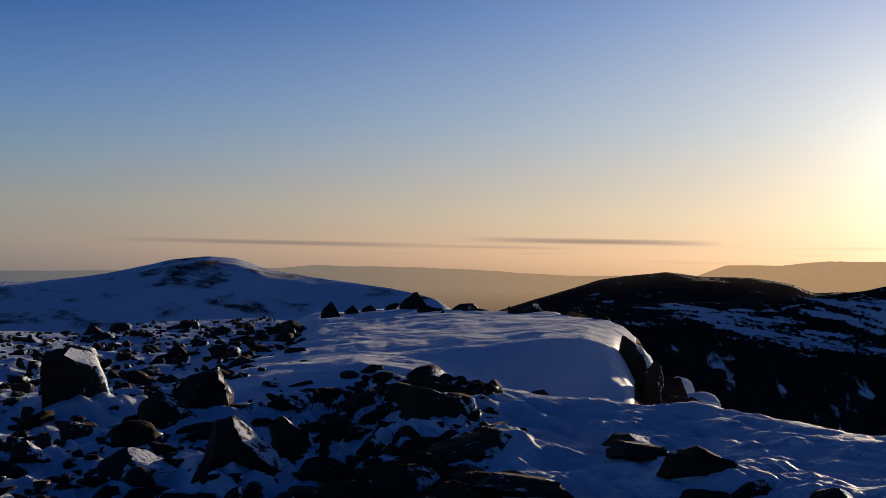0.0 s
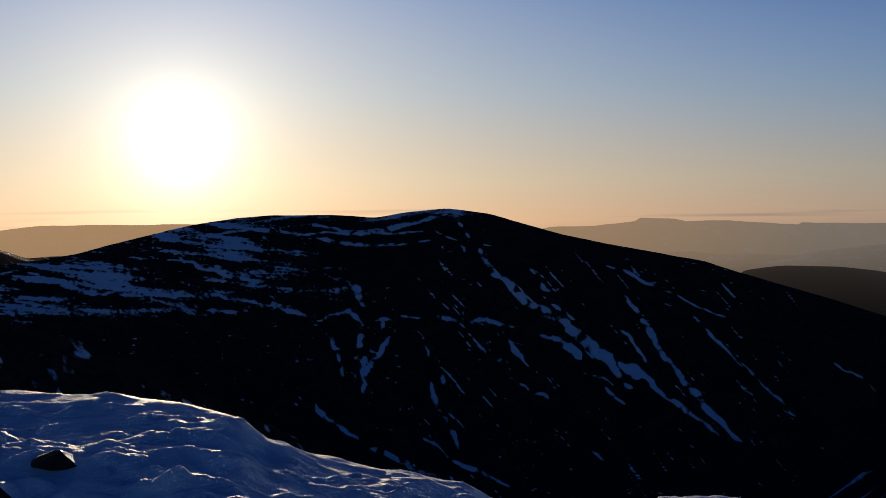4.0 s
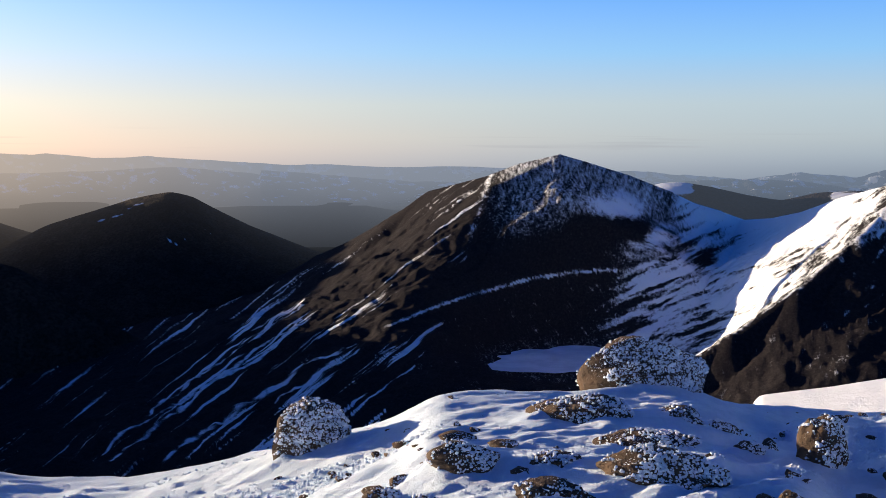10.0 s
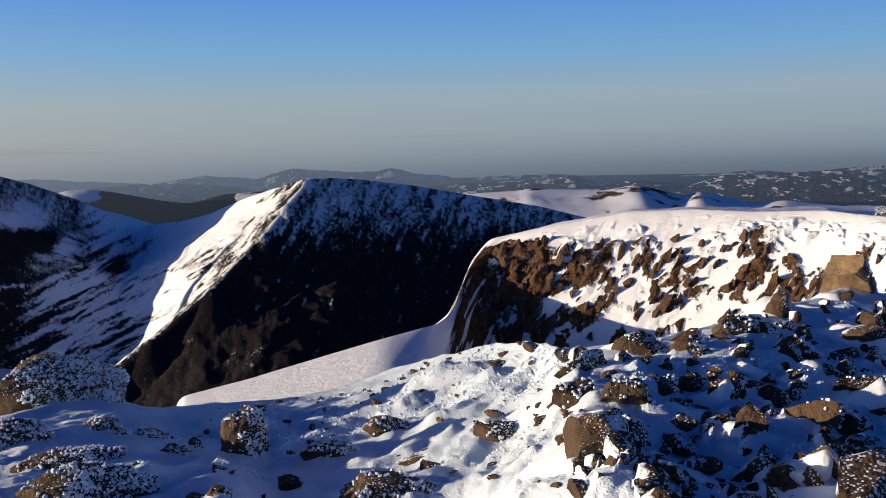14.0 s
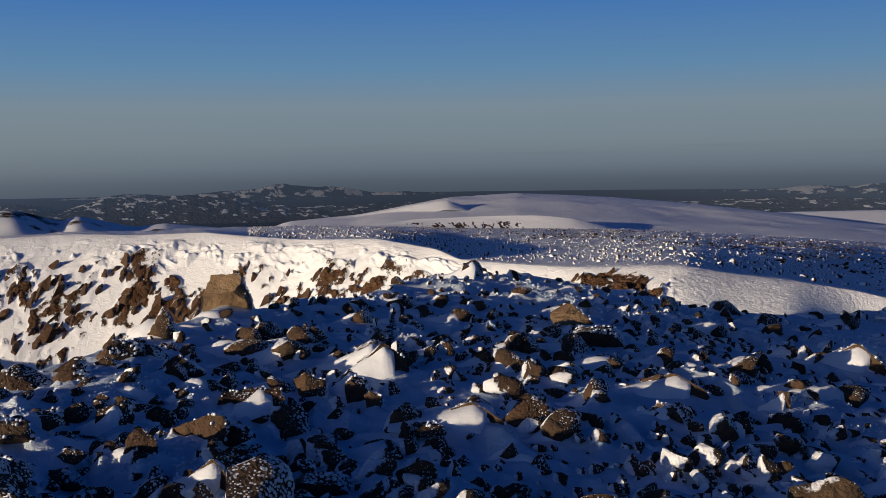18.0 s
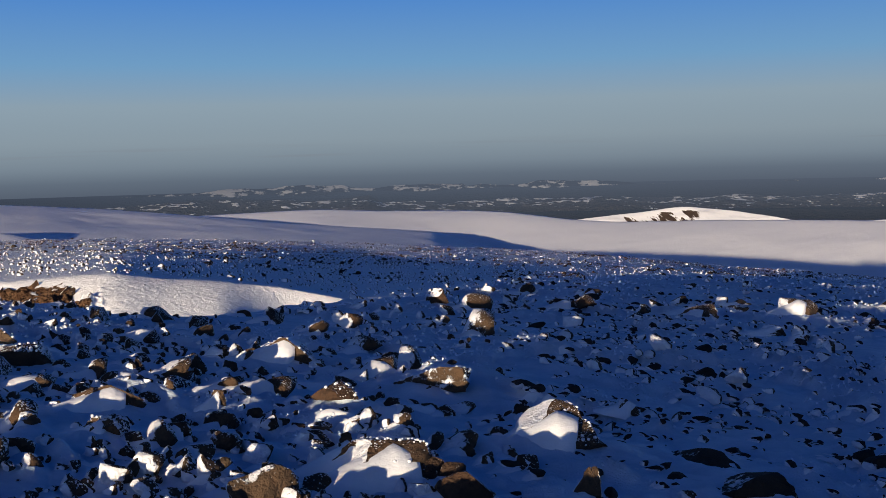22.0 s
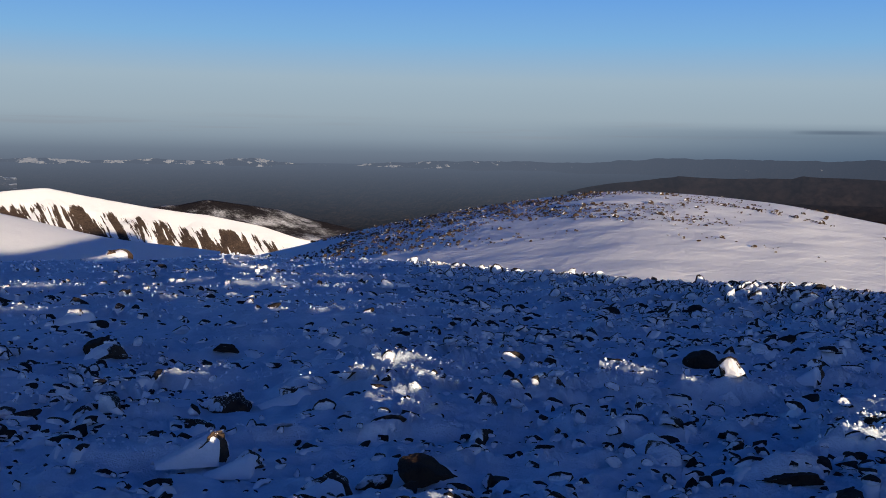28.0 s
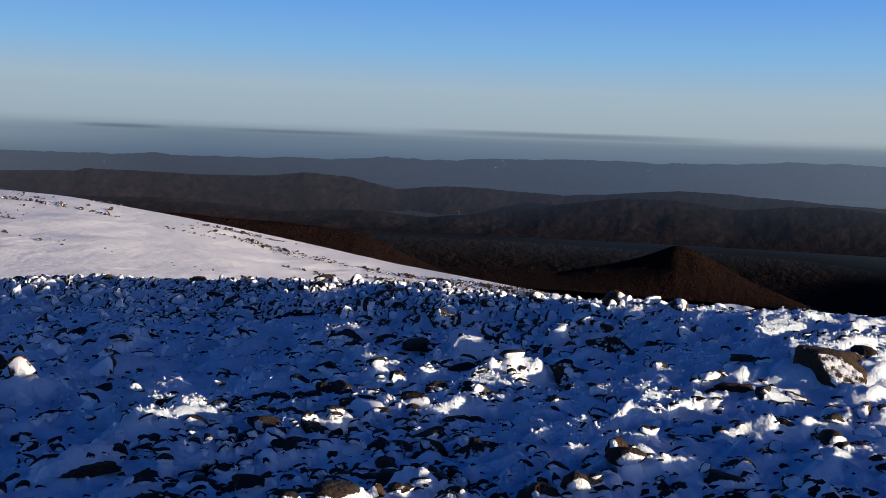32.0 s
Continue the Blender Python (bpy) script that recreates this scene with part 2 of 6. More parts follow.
def streaks(x, y, lines):
    """1 on narrow beds of snow along lines (width, then x and y of each bend), 0 off them."""
    out = np.zeros(x.shape)
    x, y = x + 9 * fractal(x / 55, y / 55, 3, seed=71), y + 9 * fractal(x / 55, y / 55, 3, seed=72)
    for w, *p in lines:
        n = len(p) // 2 - 1
        for k in range(n):
            dx, dy = p[2 * k + 2] - p[2 * k], p[2 * k + 3] - p[2 * k + 1]
            t = np.clip(((x - p[2 * k]) * dx + (y - p[2 * k + 1]) * dy) / (dx * dx + dy * dy + 1e-6), 0, 1)
            d = np.hypot(x - p[2 * k] - t * dx, y - p[2 * k + 1] - t * dy)
            run = (k + t) / n
            wide = w * (0.35 + 0.75 * np.sqrt(np.clip(run * (1 - run) * 4, 0, 1)))
            out = np.maximum(out, 1 - smooth(d, wide * 0.1, wide))
    return out * (0.66 + 0.5 * fractal(x / 18, y / 18, 4, seed=73))


def stations(az, tables, soft=0.22):
    """For each azimuth the distance and height of every station of a fan of profiles."""
    rs, zs = [], []
    for t in tables:
        t = sorted(t)
        a = np.array([s[0] for s in t])
        step = az[1] - az[0]
        r = rounded(np.interp(az, a, [s[2] for s in t]), 0.6 / step)
        el = rounded(np.interp(az, a, [s[1] for s in t]), soft / step)
        rs.append(r)
        zs.append(EYE + r * np.tan(np.radians(el)))
    return np.array(rs), np.array(zs)


def sheet(name, az, r_rows, z, snow, mat, label, category, kind="structure"):
    """A mesh of rows of points, out from the viewpoint."""
    rows, cols = z.shape
    x, y = r_rows * np.sin(np.radians(az))[None, :], r_rows * np.cos(np.radians(az))[None, :]
    co = np.stack([x, y, z], -1).reshape(-1, 3)
    i = np.arange(rows * cols).reshape(rows, cols)
    quads = np.stack([i[:-1, :-1], i[:-1, 1:], i[1:, 1:], i[1:, :-1]], -1).reshape(-1, 4)[:, ::-1]
    me = bpy.data.meshes.new(name)
    me.vertices.add(len(co))
    me.vertices.foreach_set("co", co.astype(np.float32).ravel())
    me.loops.add(quads.size)
    me.loops.foreach_set("vertex_index", quads.astype(np.int32).ravel())
    me.polygons.add(len(quads))
    me.polygons.foreach_set("loop_start", np.arange(0, quads.size, 4, dtype=np.int32))
    me.polygons.foreach_set("use_smooth", np.ones(len(quads), dtype=bool))
    me.update()
    at = me.attributes.new("snow", "FLOAT", "POINT")
    at.data.foreach_set("value", np.clip(snow, -1, 2).astype(np.float32).ravel())
    me.materials.append(mat)
    return tagged(new(name, me), label, category, kind=kind)


def fan(name, mat, label, category, tables, steps, daz=0.15, shape=None, relief=None, cover=None, soft=0.22):
    """Land drawn as a fan of profiles: each table gives (azimuth, elevation, distance) along one line of the land."""
    lo = max(min(s[0] for s in t) for t in tables)
    hi = min(max(s[0] for s in t) for t in tables)
    az = np.linspace(lo, hi, int((hi - lo) / daz) + 2)
    rs, zs = stations(az, tables, soft)
    rr, zz, ss = [], [], []
    for k, n in enumerate(steps):
        u = np.linspace(0, 1, n + 1)[: n + (k == len(steps) - 1)][:, None]
        w = u if shape is None or shape[k] is None else shape[k](u)
        rr.append(rs[k] * (1 - u) + rs[k + 1] * u)
        zz.append(zs[k] * (1 - w) + zs[k + 1] * w)
        ss.append(np.broadcast_to(k + u, rr[-1].shape))
    r, z, s = np.concatenate(rr), np.concatenate(zz), np.concatenate(ss)
    x, y = r * np.sin(np.radians(az))[None, :], r * np.cos(np.radians(az))[None, :]
    if relief:
        z = z + relief(x, y, s, r)
    c = cover(x, y, s, z, az[None, :] + 0 * z) if cover else np.ones_like(z)
    return sheet(name, az, r, z, c, mat, label, category)


bulge = lambda u: 1 - (1 - u) ** 1.7
hollow = lambda u: u ** 1.5
ess = lambda u: 0.55 * u * u * (3 - 2 * u) + 0.45 * u

# haze=(start, end, most): emission laid over the hill's own colour with distance
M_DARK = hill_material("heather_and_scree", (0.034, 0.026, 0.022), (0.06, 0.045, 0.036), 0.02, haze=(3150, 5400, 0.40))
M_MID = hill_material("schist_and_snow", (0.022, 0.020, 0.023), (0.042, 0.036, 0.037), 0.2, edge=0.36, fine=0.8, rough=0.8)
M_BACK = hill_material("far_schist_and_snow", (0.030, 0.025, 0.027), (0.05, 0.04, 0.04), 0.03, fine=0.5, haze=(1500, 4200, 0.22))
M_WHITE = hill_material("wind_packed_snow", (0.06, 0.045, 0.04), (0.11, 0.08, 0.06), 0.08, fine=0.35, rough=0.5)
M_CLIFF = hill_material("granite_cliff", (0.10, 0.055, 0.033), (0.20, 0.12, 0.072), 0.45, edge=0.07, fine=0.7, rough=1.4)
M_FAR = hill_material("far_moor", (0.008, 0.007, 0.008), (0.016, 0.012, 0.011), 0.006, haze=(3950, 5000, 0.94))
M_MOOR = hill_material("brown_moor_haze_glow", (0.014, 0.013, 0.014), (0.03, 0.023, 0.02), 0.006, haze=(3800, 5150, 0.86))
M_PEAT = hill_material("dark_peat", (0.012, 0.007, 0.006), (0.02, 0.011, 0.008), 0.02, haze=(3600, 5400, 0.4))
M_WEST = hill_material("plum_hills_haze_glow", (0.014, 0.012, 0.014), (0.026, 0.02, 0.02), 0.02, haze=(3950, 5000, 0.87))
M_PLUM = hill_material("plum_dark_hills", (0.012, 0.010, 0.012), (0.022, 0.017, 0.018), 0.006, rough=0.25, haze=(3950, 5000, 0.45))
M_RANGE = hill_material("range_haze_glow", (0.05, 0.05, 0.05), (0.07, 0.06, 0.06), 0.01, haze=(3700, 5000, 0.88))

# ---- near ground: the summit's snow and stones ----
# azimuth, elevation and distance of the brow that bounds the near ground
BROW = sorted([
    # same unseen north-west ground as at 300, kept high for its shade
    (-60, -2.5, 40),
    (-37.8, -4.00, 60), (-34.0, -4.22, 60), (-31.0, -3.63, 58), (-26.6, -3.42, 54), (-23.7, -3.27, 50), (-21.8, -4.40, 30), (-19.4, -5.82, 15), (-16.9, -6.20, 12), (-12.3, -6.95, 10.6), (-8.3, -7.54, 10), (-4.4, -7.68, 9.5), (0.2, -7.81, 9.2),
    (1.3, -7.71, 9), (4.3, -8.11, 8.4), (7.4, -8.52, 7.8), (12.0, -9.32, 7.2), (15.1, -10.25, 6.8), (16.9, -11.40, 6.5), (18.1, -12.10, 6.4),
    (16.6, -12.00, 6.4), (19.0, -12.28, 6.4), (23.0, -12.96, 6.3), (26.7, -13.67, 6.3),
    (18.7, -12.17, 6.6), (22.7, -13.16, 6.6), (26.4, -13.88, 6.6), (28.7, -14.89, 6.5), (33.2, -15.44, 6.6), (37.2, -14.43, 7), (39.0, -14.18, 7.2), (41.8, -14.31, 7.4), (44.0, -14.82, 7.4),
    (44.0, -14.77, 8.4), (46.7, -15.08, 8.4), (49.5, -15.60, 8.3), (53.2, -16.54, 8), (57.5, -16.85, 8), (62.1, -16.38, 8.4), (65.3, -15.74, 9), (69.3, -14.92, 10), (71.8, -14.27, 10.8), (74.0, -13.17, 12), (76.7, -12.77, 12.8), (80.1, -12.77, 13), (83.0, -13.03, 13.4),
    (80.8, -12.96, 13.6), (84.4, -13.05, 14), (88.1, -13.03, 15), (91.2, -13.05, 17), (94.9, -13.00, 20), (98.7, -12.65, 24), (102.4, -11.76, 28), (105.5, -10.96, 32), (108.5, -10.33, 35), (111.4, -9.80, 38), (114.8, -9.38, 42), (118.8, -8.95, 46),
    (118.4, -8.95, 48), (120.8, -8.37, 52), (124.5, -7.69, 56), (129.1, -7.30, 60), (133.8, -6.89, 62), (135.6, -6.30, 64), (138.6, -5.80, 66), (141.3, -5.72, 66), (144.3, -6.10, 62), (146.6, -6.52, 60), (149.9, -7.19, 56),
    (151.6, -7.44, 56), (154.1, -7.69, 55), (157.1, -7.83, 56), (161.5, -7.47, 62), (165.8, -7.29, 72), (168.5, -7.09, 84),
    (166.0, -7.36, 90), (170.2, -6.85, 110), (174.5, -6.35, 140), (180.7, -6.26, 150), (186.8, -6.38, 150), (192.7, -6.39, 150), (198.2, -6.37, 140),
    (200.8, -6.28, 140), (206.8, -6.14, 140),
    (201.9, -6.50, 130), (209.3, -6.46, 110), (213.6, -6.38, 100), (218.5, -6.68, 100), (224.7, -7.05, 96), (230.7, -7.21, 92), (239.2, -7.20, 88),
    (235.3, -7.09, 88), (241.0, -7.13, 88), (249.9, -7.22, 86), (256.1, -7.40, 84), (262.3, -7.62, 82), (268.3, -7.78, 80), (274.1, -7.59, 78), (278.4, -7.56, 76),
    # unseen ground to the north-west, its height set to shade the western slope
    (300, -2.5, 40),
])
# the summit tilts to the south-south-west: from south-east round to north-west its brow lies where that plane ends
TILT, TILT_AZ = 0.100, 200.0


def brow_distance(az, el, r):
    tilt = TILT - 0.003 * max(0.0, min(1.0, (az - 214) / 18, (268 - az) / 14))
    gap = -math.tan(radians(el)) - tilt * math.cos(radians(az - TILT_AZ))
    plane = min(1.6 / max(gap, 0.001), 150.0 if az < 205 else 110.0)
    w = min(1.0, max(0.0, (az - 100) / 12)) if az < 285 else 0.0
    return (r * (1 - w) + plane * w) * (1 + 0.8 * max(0.0, 1 - ((az - 52) / 22) ** 2))


BROW = [(a, e, brow_distance(a, e, r)) for a, e, r in BROW]
BROW_AZ = np.arange(-60, 300.01, 0.25)


def softened(v, width):
    """A table along the azimuth with its corners rounded off."""
    pad = int(12 * width)
    k = np.exp(-0.5 * (np.arange(-pad, pad + 1) * 0.25 / width) ** 2)
    return np.convolve(np.pad(v, pad, mode="edge"), k / k.sum(), "valid")


BROW_R = softened(np.interp(BROW_AZ, [b[0] for b in BROW], [b[2] for b in BROW]), 1.2)
BROW_EL = softened(np.interp(BROW_AZ, [b[0] for b in BROW], [b[1] for b in BROW]), 0.5)
# mean fall of the ground near the feet, smoothed over a wide arc
FALL = softened((EYE + BROW_R * np.tan(np.radians(BROW_EL))) / BROW_R, 9.0)


def near_height(x, y):
    """The snow surface round the viewpoint, metres."""
    az = (np.degrees(np.arctan2(x, y)) + 60) % 360 - 60
    r = np.hypot(x, y)
    edge_r = np.interp(az, BROW_AZ, BROW_R)
    edge_z = EYE + edge_r * np.tan(np.radians(np.interp(az, BROW_AZ, BROW_EL)))
    fall = np.interp(az, BROW_AZ, FALL)
    u = r / edge_r
    w = smooth(u, 0.25, 1.0)
    inside = fall * r * smooth(r, 0.2, 3.8) * (1 - w) + edge_z * np.minimum(u, 1) * w
    beyond = edge_z - 0.75 * (r - edge_r) * smooth(u, 1, 1.15) - 0.1 * (r - edge_r)
    z = np.where(u < 1, inside, beyond)
    amp = smooth(r, 1.0, 4.0) * np.where(u < 1, 1 - 0.6 * smooth(u, 0.8, 1), 0.4)
    z = z - 0.009 * edge_r * np.exp(-((u - 0.55) / 0.26) ** 2) * smooth(az, 212, 224)
    drift = x * 0.8 - y * 0.6
    across = x * 0.6 + y * 0.8
    # wind-carved crust: long low ridges, blunt to the north-west, over the stones below
    crust = smooth(r, 3.0, 5.0) * np.where(u < 1, 1 - 0.5 * smooth(u, 0.9, 1), 0.3)
    hard = 0.45 + 0.55 * smooth(fractal(x / 3.5, y / 3.5, 2, seed=101), -0.3, 0.4)
    lump = np.maximum(fractal(across / 0.42, drift / 0.85, 4, gain=0.6, seed=102), -0.15)
    wave = np.maximum(fractal(across / 1.2, drift / 2.4, 4, gain=0.6, seed=103), -0.2)
    stony = smooth(az, 100, 118)
    z = z + crust * hard * (0.065 + (0.10 * smooth(az, 172, 196) + 0.045 * smooth(-az, -45, -25))) * lump * smooth(-r, -30, -12)
    z = z + crust * (0.022 + 0.03 * np.maximum(smooth(az, 172, 196), smooth(-az, -45, -25))) * np.maximum(fractal(across / 0.17, drift / 0.3, 3, gain=0.6, seed=107), -0.2) * smooth(-r, -15, -8)
    z = z + crust * (0.05 + 0.02 * stony) * wave * smooth(r, 5, 14)
    # hollow behind the boulders, and the slope steepening from the summit
    z = z - 0.20 * smooth(az, 90, 112) * smooth(-az, -150, -125) * np.exp(-((r - 9.0) / 4.2) ** 2)
    z = z - 0.035 * r * np.exp(-(r / 16) ** 2) * smooth(az, 165, 190) * smooth(-az, -222, -200)
    # drifts that lie across the sun's way by the corrie edge
    sunward, aside = x * 0.21 + y * 0.98, x * 0.98 - y * 0.21
    swell = smooth(az, 84, 94) * smooth(-az, -130, -112) * smooth(r, 4.2, 6) * np.where(u < 1, 1 - smooth(u, 0.7, 0.95), 0)
    z = z + swell * 0.25 * np.maximum(fractal(sunward / 1.3, aside / 3.2, 3, gain=0.5, seed=106), -0.2)
    z = z + amp * (0.10 * fractal(x * 0.3, y * 0.3, 3, seed=1) + 0.05 * fractal(across * 1.4, drift * 0.6, 3, seed=2) + 0.022 * fractal(across * 5, drift * 2.4, 3, seed=3))
    # crusted plates of snow left standing by the wind
    plate = fractal(across / 1.6, drift / 3.4, 4, gain=0.6, seed=95)
    z = z + amp * smooth(az, 104, 116) * (0.06 + 0.0035 * np.minimum(r, 40)) * smooth(plate, 0.24, 0.42)
    return z


# ---- end of near ground ----
def make_near():
    az = np.concatenate([np.arange(-60, -40, 0.8), np.arange(-40, 280, 0.19), np.arange(280, 300.01, 0.8)])
    n = 300
    k = np.linspace(0, 1, n)
    edge_r = np.interp(az, BROW_AZ, BROW_R)
    r = 4.2 * (np.maximum(edge_r, 6) * 1.35 / 4.2)[None, :] ** k[:, None]
    r = np.concatenate([np.array([-0.06, 0.3, 0.6, 1.0, 1.4, 1.9, 2.4, 2.9, 3.4, 3.8])[:, None] + 0 * az[None, :], r])
    x, y = r * np.sin(np.radians(az)), r * np.cos(np.radians(az))
    z = near_height(x, y)
    for px, py, w, h in ALL_ROCKS:
        near = np.abs(np.hypot(x, y) - math.hypot(px, py)) < 3 * w
        q = ((x - px) ** 2 + (y - py) ** 2) / (0.75 * w) ** 2
        z = z + np.where(near, (0.4 if (px, py, w, h) in ROCKS_RIME else 0.22) * min(h, w) * np.exp(-q), 0)
    g = Graph("blown_snow")
    g.co = g.n.new("ShaderNodeNewGeometry").outputs["Position"]
    n1, n2, n3 = g.noise(9, 4, 0.6), g.noise(60, 3, 0.6), g.noise(2.2, 7, 0.72, stretch=(0.7, 1.2, 1.0))
    n4 = g.noise(26, 4, 0.7)
    g.bump(g.math("ADD", g.math("ADD", g.math("MULTIPLY", n1, 0.5), g.math("MULTIPLY", n4, 0.5)), g.math("MULTIPLY", n2, 0.5)), 0.5, 0.07)
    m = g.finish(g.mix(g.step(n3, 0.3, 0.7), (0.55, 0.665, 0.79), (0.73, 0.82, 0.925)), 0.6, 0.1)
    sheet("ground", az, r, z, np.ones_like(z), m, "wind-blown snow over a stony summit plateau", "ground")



# ---- stones of the summit: place on the ground, width and height ----
ROCKS_DARK = ((-8.18, 12.01, 1.03, 0.82), (-5.94, 10.45, 0.64, 0.42), (-5.87, 11.08, 0.77, 0.63), (-3.77, 7.96, 0.77, 0.51), (-3.80, 8.93, 0.47, 0.44), (-3.59, 9.41, 0.40, 0.27), (-2.82, 8.38, 0.35, 0.24), (-2.43, 8.93, 0.80, 0.32), (-3.87, 11.05, 0.50, 0.24), (-4.42, 11.59, 0.18, 0.17), (-4.92, 11.55, 0.61, 0.28), (-5.39, 11.19, 0.56, 0.25), (-2.32, 7.18, 0.51, 0.15), (-1.68, 7.58, 0.68, 0.16), (-1.55, 7.64, 0.42, 0.16), (-4.75, 7.95, 0.72, 0.31), (-5.98, 8.19, 0.41, 0.24), (-6.64, 9.88, 0.51, 0.19))
ROCKS_BROW = ((-0.56, 7.35, 0.42, 0.14), (-0.10, 6.65, 0.43, 0.19), (-1.29, 6.82, 0.59, 0.11), (-20.34, 37.06, 1.24, 0.40), (-9.87, 16.81, 0.57, 0.20), (-12.48, 23.47, 0.50, 0.23), (-25.99, 39.69, 1.01, 0.41), (-20.46, 27.95, 0.55, 0.28), (-12.76, 17.29, 0.46, 0.23), (-14.04, 21.03, 0.54, 0.27))
ROCKS_FORE = ((-1.74, 7.64, 0.77, 0.21), (-1.19, 6.30, 0.67, 0.15), (-0.64, 7.95, 0.49, 0.10), (-0.19, 6.62, 0.44, 0.17), (0.29, 5.81, 0.32, 0.15), (0.14, 6.32, 0.28, 0.11), (-0.10, 6.17, 0.30, 0.14), (-2.33, 8.86, 0.44, 0.25), (-1.61, 7.87, 0.35, 0.15), (0.60, 6.02, 0.29, 0.08))
# x, y, width, height and the height of the foot: rocks out on the ledge and the crag
ROCKS_LEDGE = ((-9.96, 33.55, 1.13, 0.83, -0.29), (-12.60, 32.65, 0.75, 0.66, -0.53), (-7.97, 29.96, 0.75, 0.53, -0.42), (-6.00, 30.41, 0.50, 0.43, -0.14), (-3.04, 26.83, 0.58, 0.28, 0.09), (-11.71, 34.04, 0.58, 0.31, -0.30), (-7.86, 32.05, 0.89, 0.37, -0.08), (-7.28, 31.16, 0.86, 0.29, -0.12), (-5.52, 30.50, 0.67, 0.27, 0.10), (-4.16, 29.71, 0.80, 0.24, 0.12), (-12.25, 33.85, 0.58, 0.35, -0.34), (-8.88, 31.78, 0.89, 0.46, -0.28), (-10.94, 34.30, 0.68, 0.39, -0.28),
               (-11.75, 27.60, 0.81, 0.32, -0.52), (-7.80, 18.42, 0.48, 0.27, -0.37), (-6.42, 15.74, 0.41, 0.18, -0.25))
ROCKS_CRAG = (((-1.35, 17.45, 0.72, 1.33, -0.91), (-1.11, 16.96, 0.44, 0.78, -0.69), (-0.71, 15.98, 0.40, 0.38, -0.43), (-0.38, 15.50, 0.48, 0.34, -0.62), (-0.73, 14.98, 0.58, 0.32, -0.53), (0.03, 15.00, 0.39, 0.19, -0.52), (-2.46, 14.39, 0.27, 0.11, -0.27),),)
ROCKS_RIME = ((15.08, 1.20, 1.87, 0.74), (11.04, 4.66, 0.93, 0.46), (6.94, 6.48, 1.03, 0.44), (10.82, 1.53, 1.14, 0.38), (9.20, 0.71, 0.95, 0.25), (7.92, 0.49, 0.99, 0.32), (7.94, 2.04, 0.59, 0.28), (7.29, 2.51, 0.32, 0.22), (6.91, 2.07, 0.32, 0.14), (6.96, 1.15, 0.59, 0.20), (11.49, 0.56, 0.63, 0.27), (11.58, 0.16, 0.54, 0.21), (8.06, 4.71, 0.40, 0.15), (8.13, 1.32, 0.54, 0.20), (10.32, -0.84, 0.47, 0.53), (7.39, -0.42, 0.18, 0.18), (10.47, -0.18, 0.32, 0.17), (8.71, 0.15, 0.24, 0.17))
ROCKS_EAST = ((7.28, -1.63, 0.90, 0.24), (8.64, -3.70, 0.56, 0.30), (7.32, -3.10, 0.41, 0.30), (5.98, -2.72, 0.61, 0.22), (6.89, -3.28, 0.48, 0.25), (9.03, -4.49, 0.54, 0.24), (8.83, -4.85, 0.38, 0.30), (5.07, -2.65, 0.31, 0.12), (10.09, -1.65, 0.64, 0.18), (10.78, -2.36, 0.60, 0.25), (8.80, -2.99, 0.61, 0.19), (5.13, -2.19, 0.19, 0.10), (7.62, -3.97, 0.28, 0.12), (9.17, -2.26, 0.39, 0.13), (8.79, -6.01, 0.57, 0.27), (9.71, -5.90, 0.58, 0.29), (9.48, -5.16, 0.38, 0.27))
ROCKS_SOUTH = ((12.72, -9.51, 0.79, 0.61), (7.60, -7.62, 0.47, 0.32), (7.35, -6.43, 0.32, 0.26), (7.01, -6.72, 0.24, 0.28), (7.21, -5.71, 0.40, 0.19), (9.34, -13.57, 0.70, 0.31), (7.57, -11.57, 0.78, 0.34), (16.77, -19.99, 0.56, 0.39), (16.86, -17.45, 0.33, 0.21), (6.34, -8.63, 0.23, 0.19), (5.08, -9.15, 0.68, 0.22), (4.41, -7.89, 0.37, 0.16), (6.33, -4.50, 0.47, 0.19), (5.10, -3.69, 0.26, 0.18), (5.32, -3.36, 0.30, 0.18), (4.98, -4.43, 0.44, 0.17), (5.41, -6.53, 0.48, 0.19), (6.20, -3.35, 0.31, 0.16), (5.86, -7.75, 0.40, 0.10), (7.23, -4.33, 0.27, 0.21), (5.48, -5.98, 0.31, 0.12), (8.68, -6.88, 0.36, 0.14))
ROCKS_HOOD = ((4.68, -13.08, 0.78, 0.35), (2.36, -11.40, 0.98, 0.29), (2.12, -7.16, 0.47, 0.22), (1.82, -7.04, 0.62, 0.27), (2.96, -9.58, 0.41, 0.15), (5.09, -9.11, 0.57, 0.20), (4.44, -7.82, 0.34, 0.16), (6.36, -8.53, 0.26, 0.22), (4.01, -9.20, 0.17, 0.17), (7.28, -6.83, 0.27, 0.29), (6.60, -6.50, 0.18, 0.17), (7.91, -7.78, 0.47, 0.29), (5.42, -6.46, 0.55, 0.19), (7.29, -5.65, 0.47, 0.18), (3.84, -7.92, 0.29, 0.15), (5.80, -13.43, 0.40, 0.11))
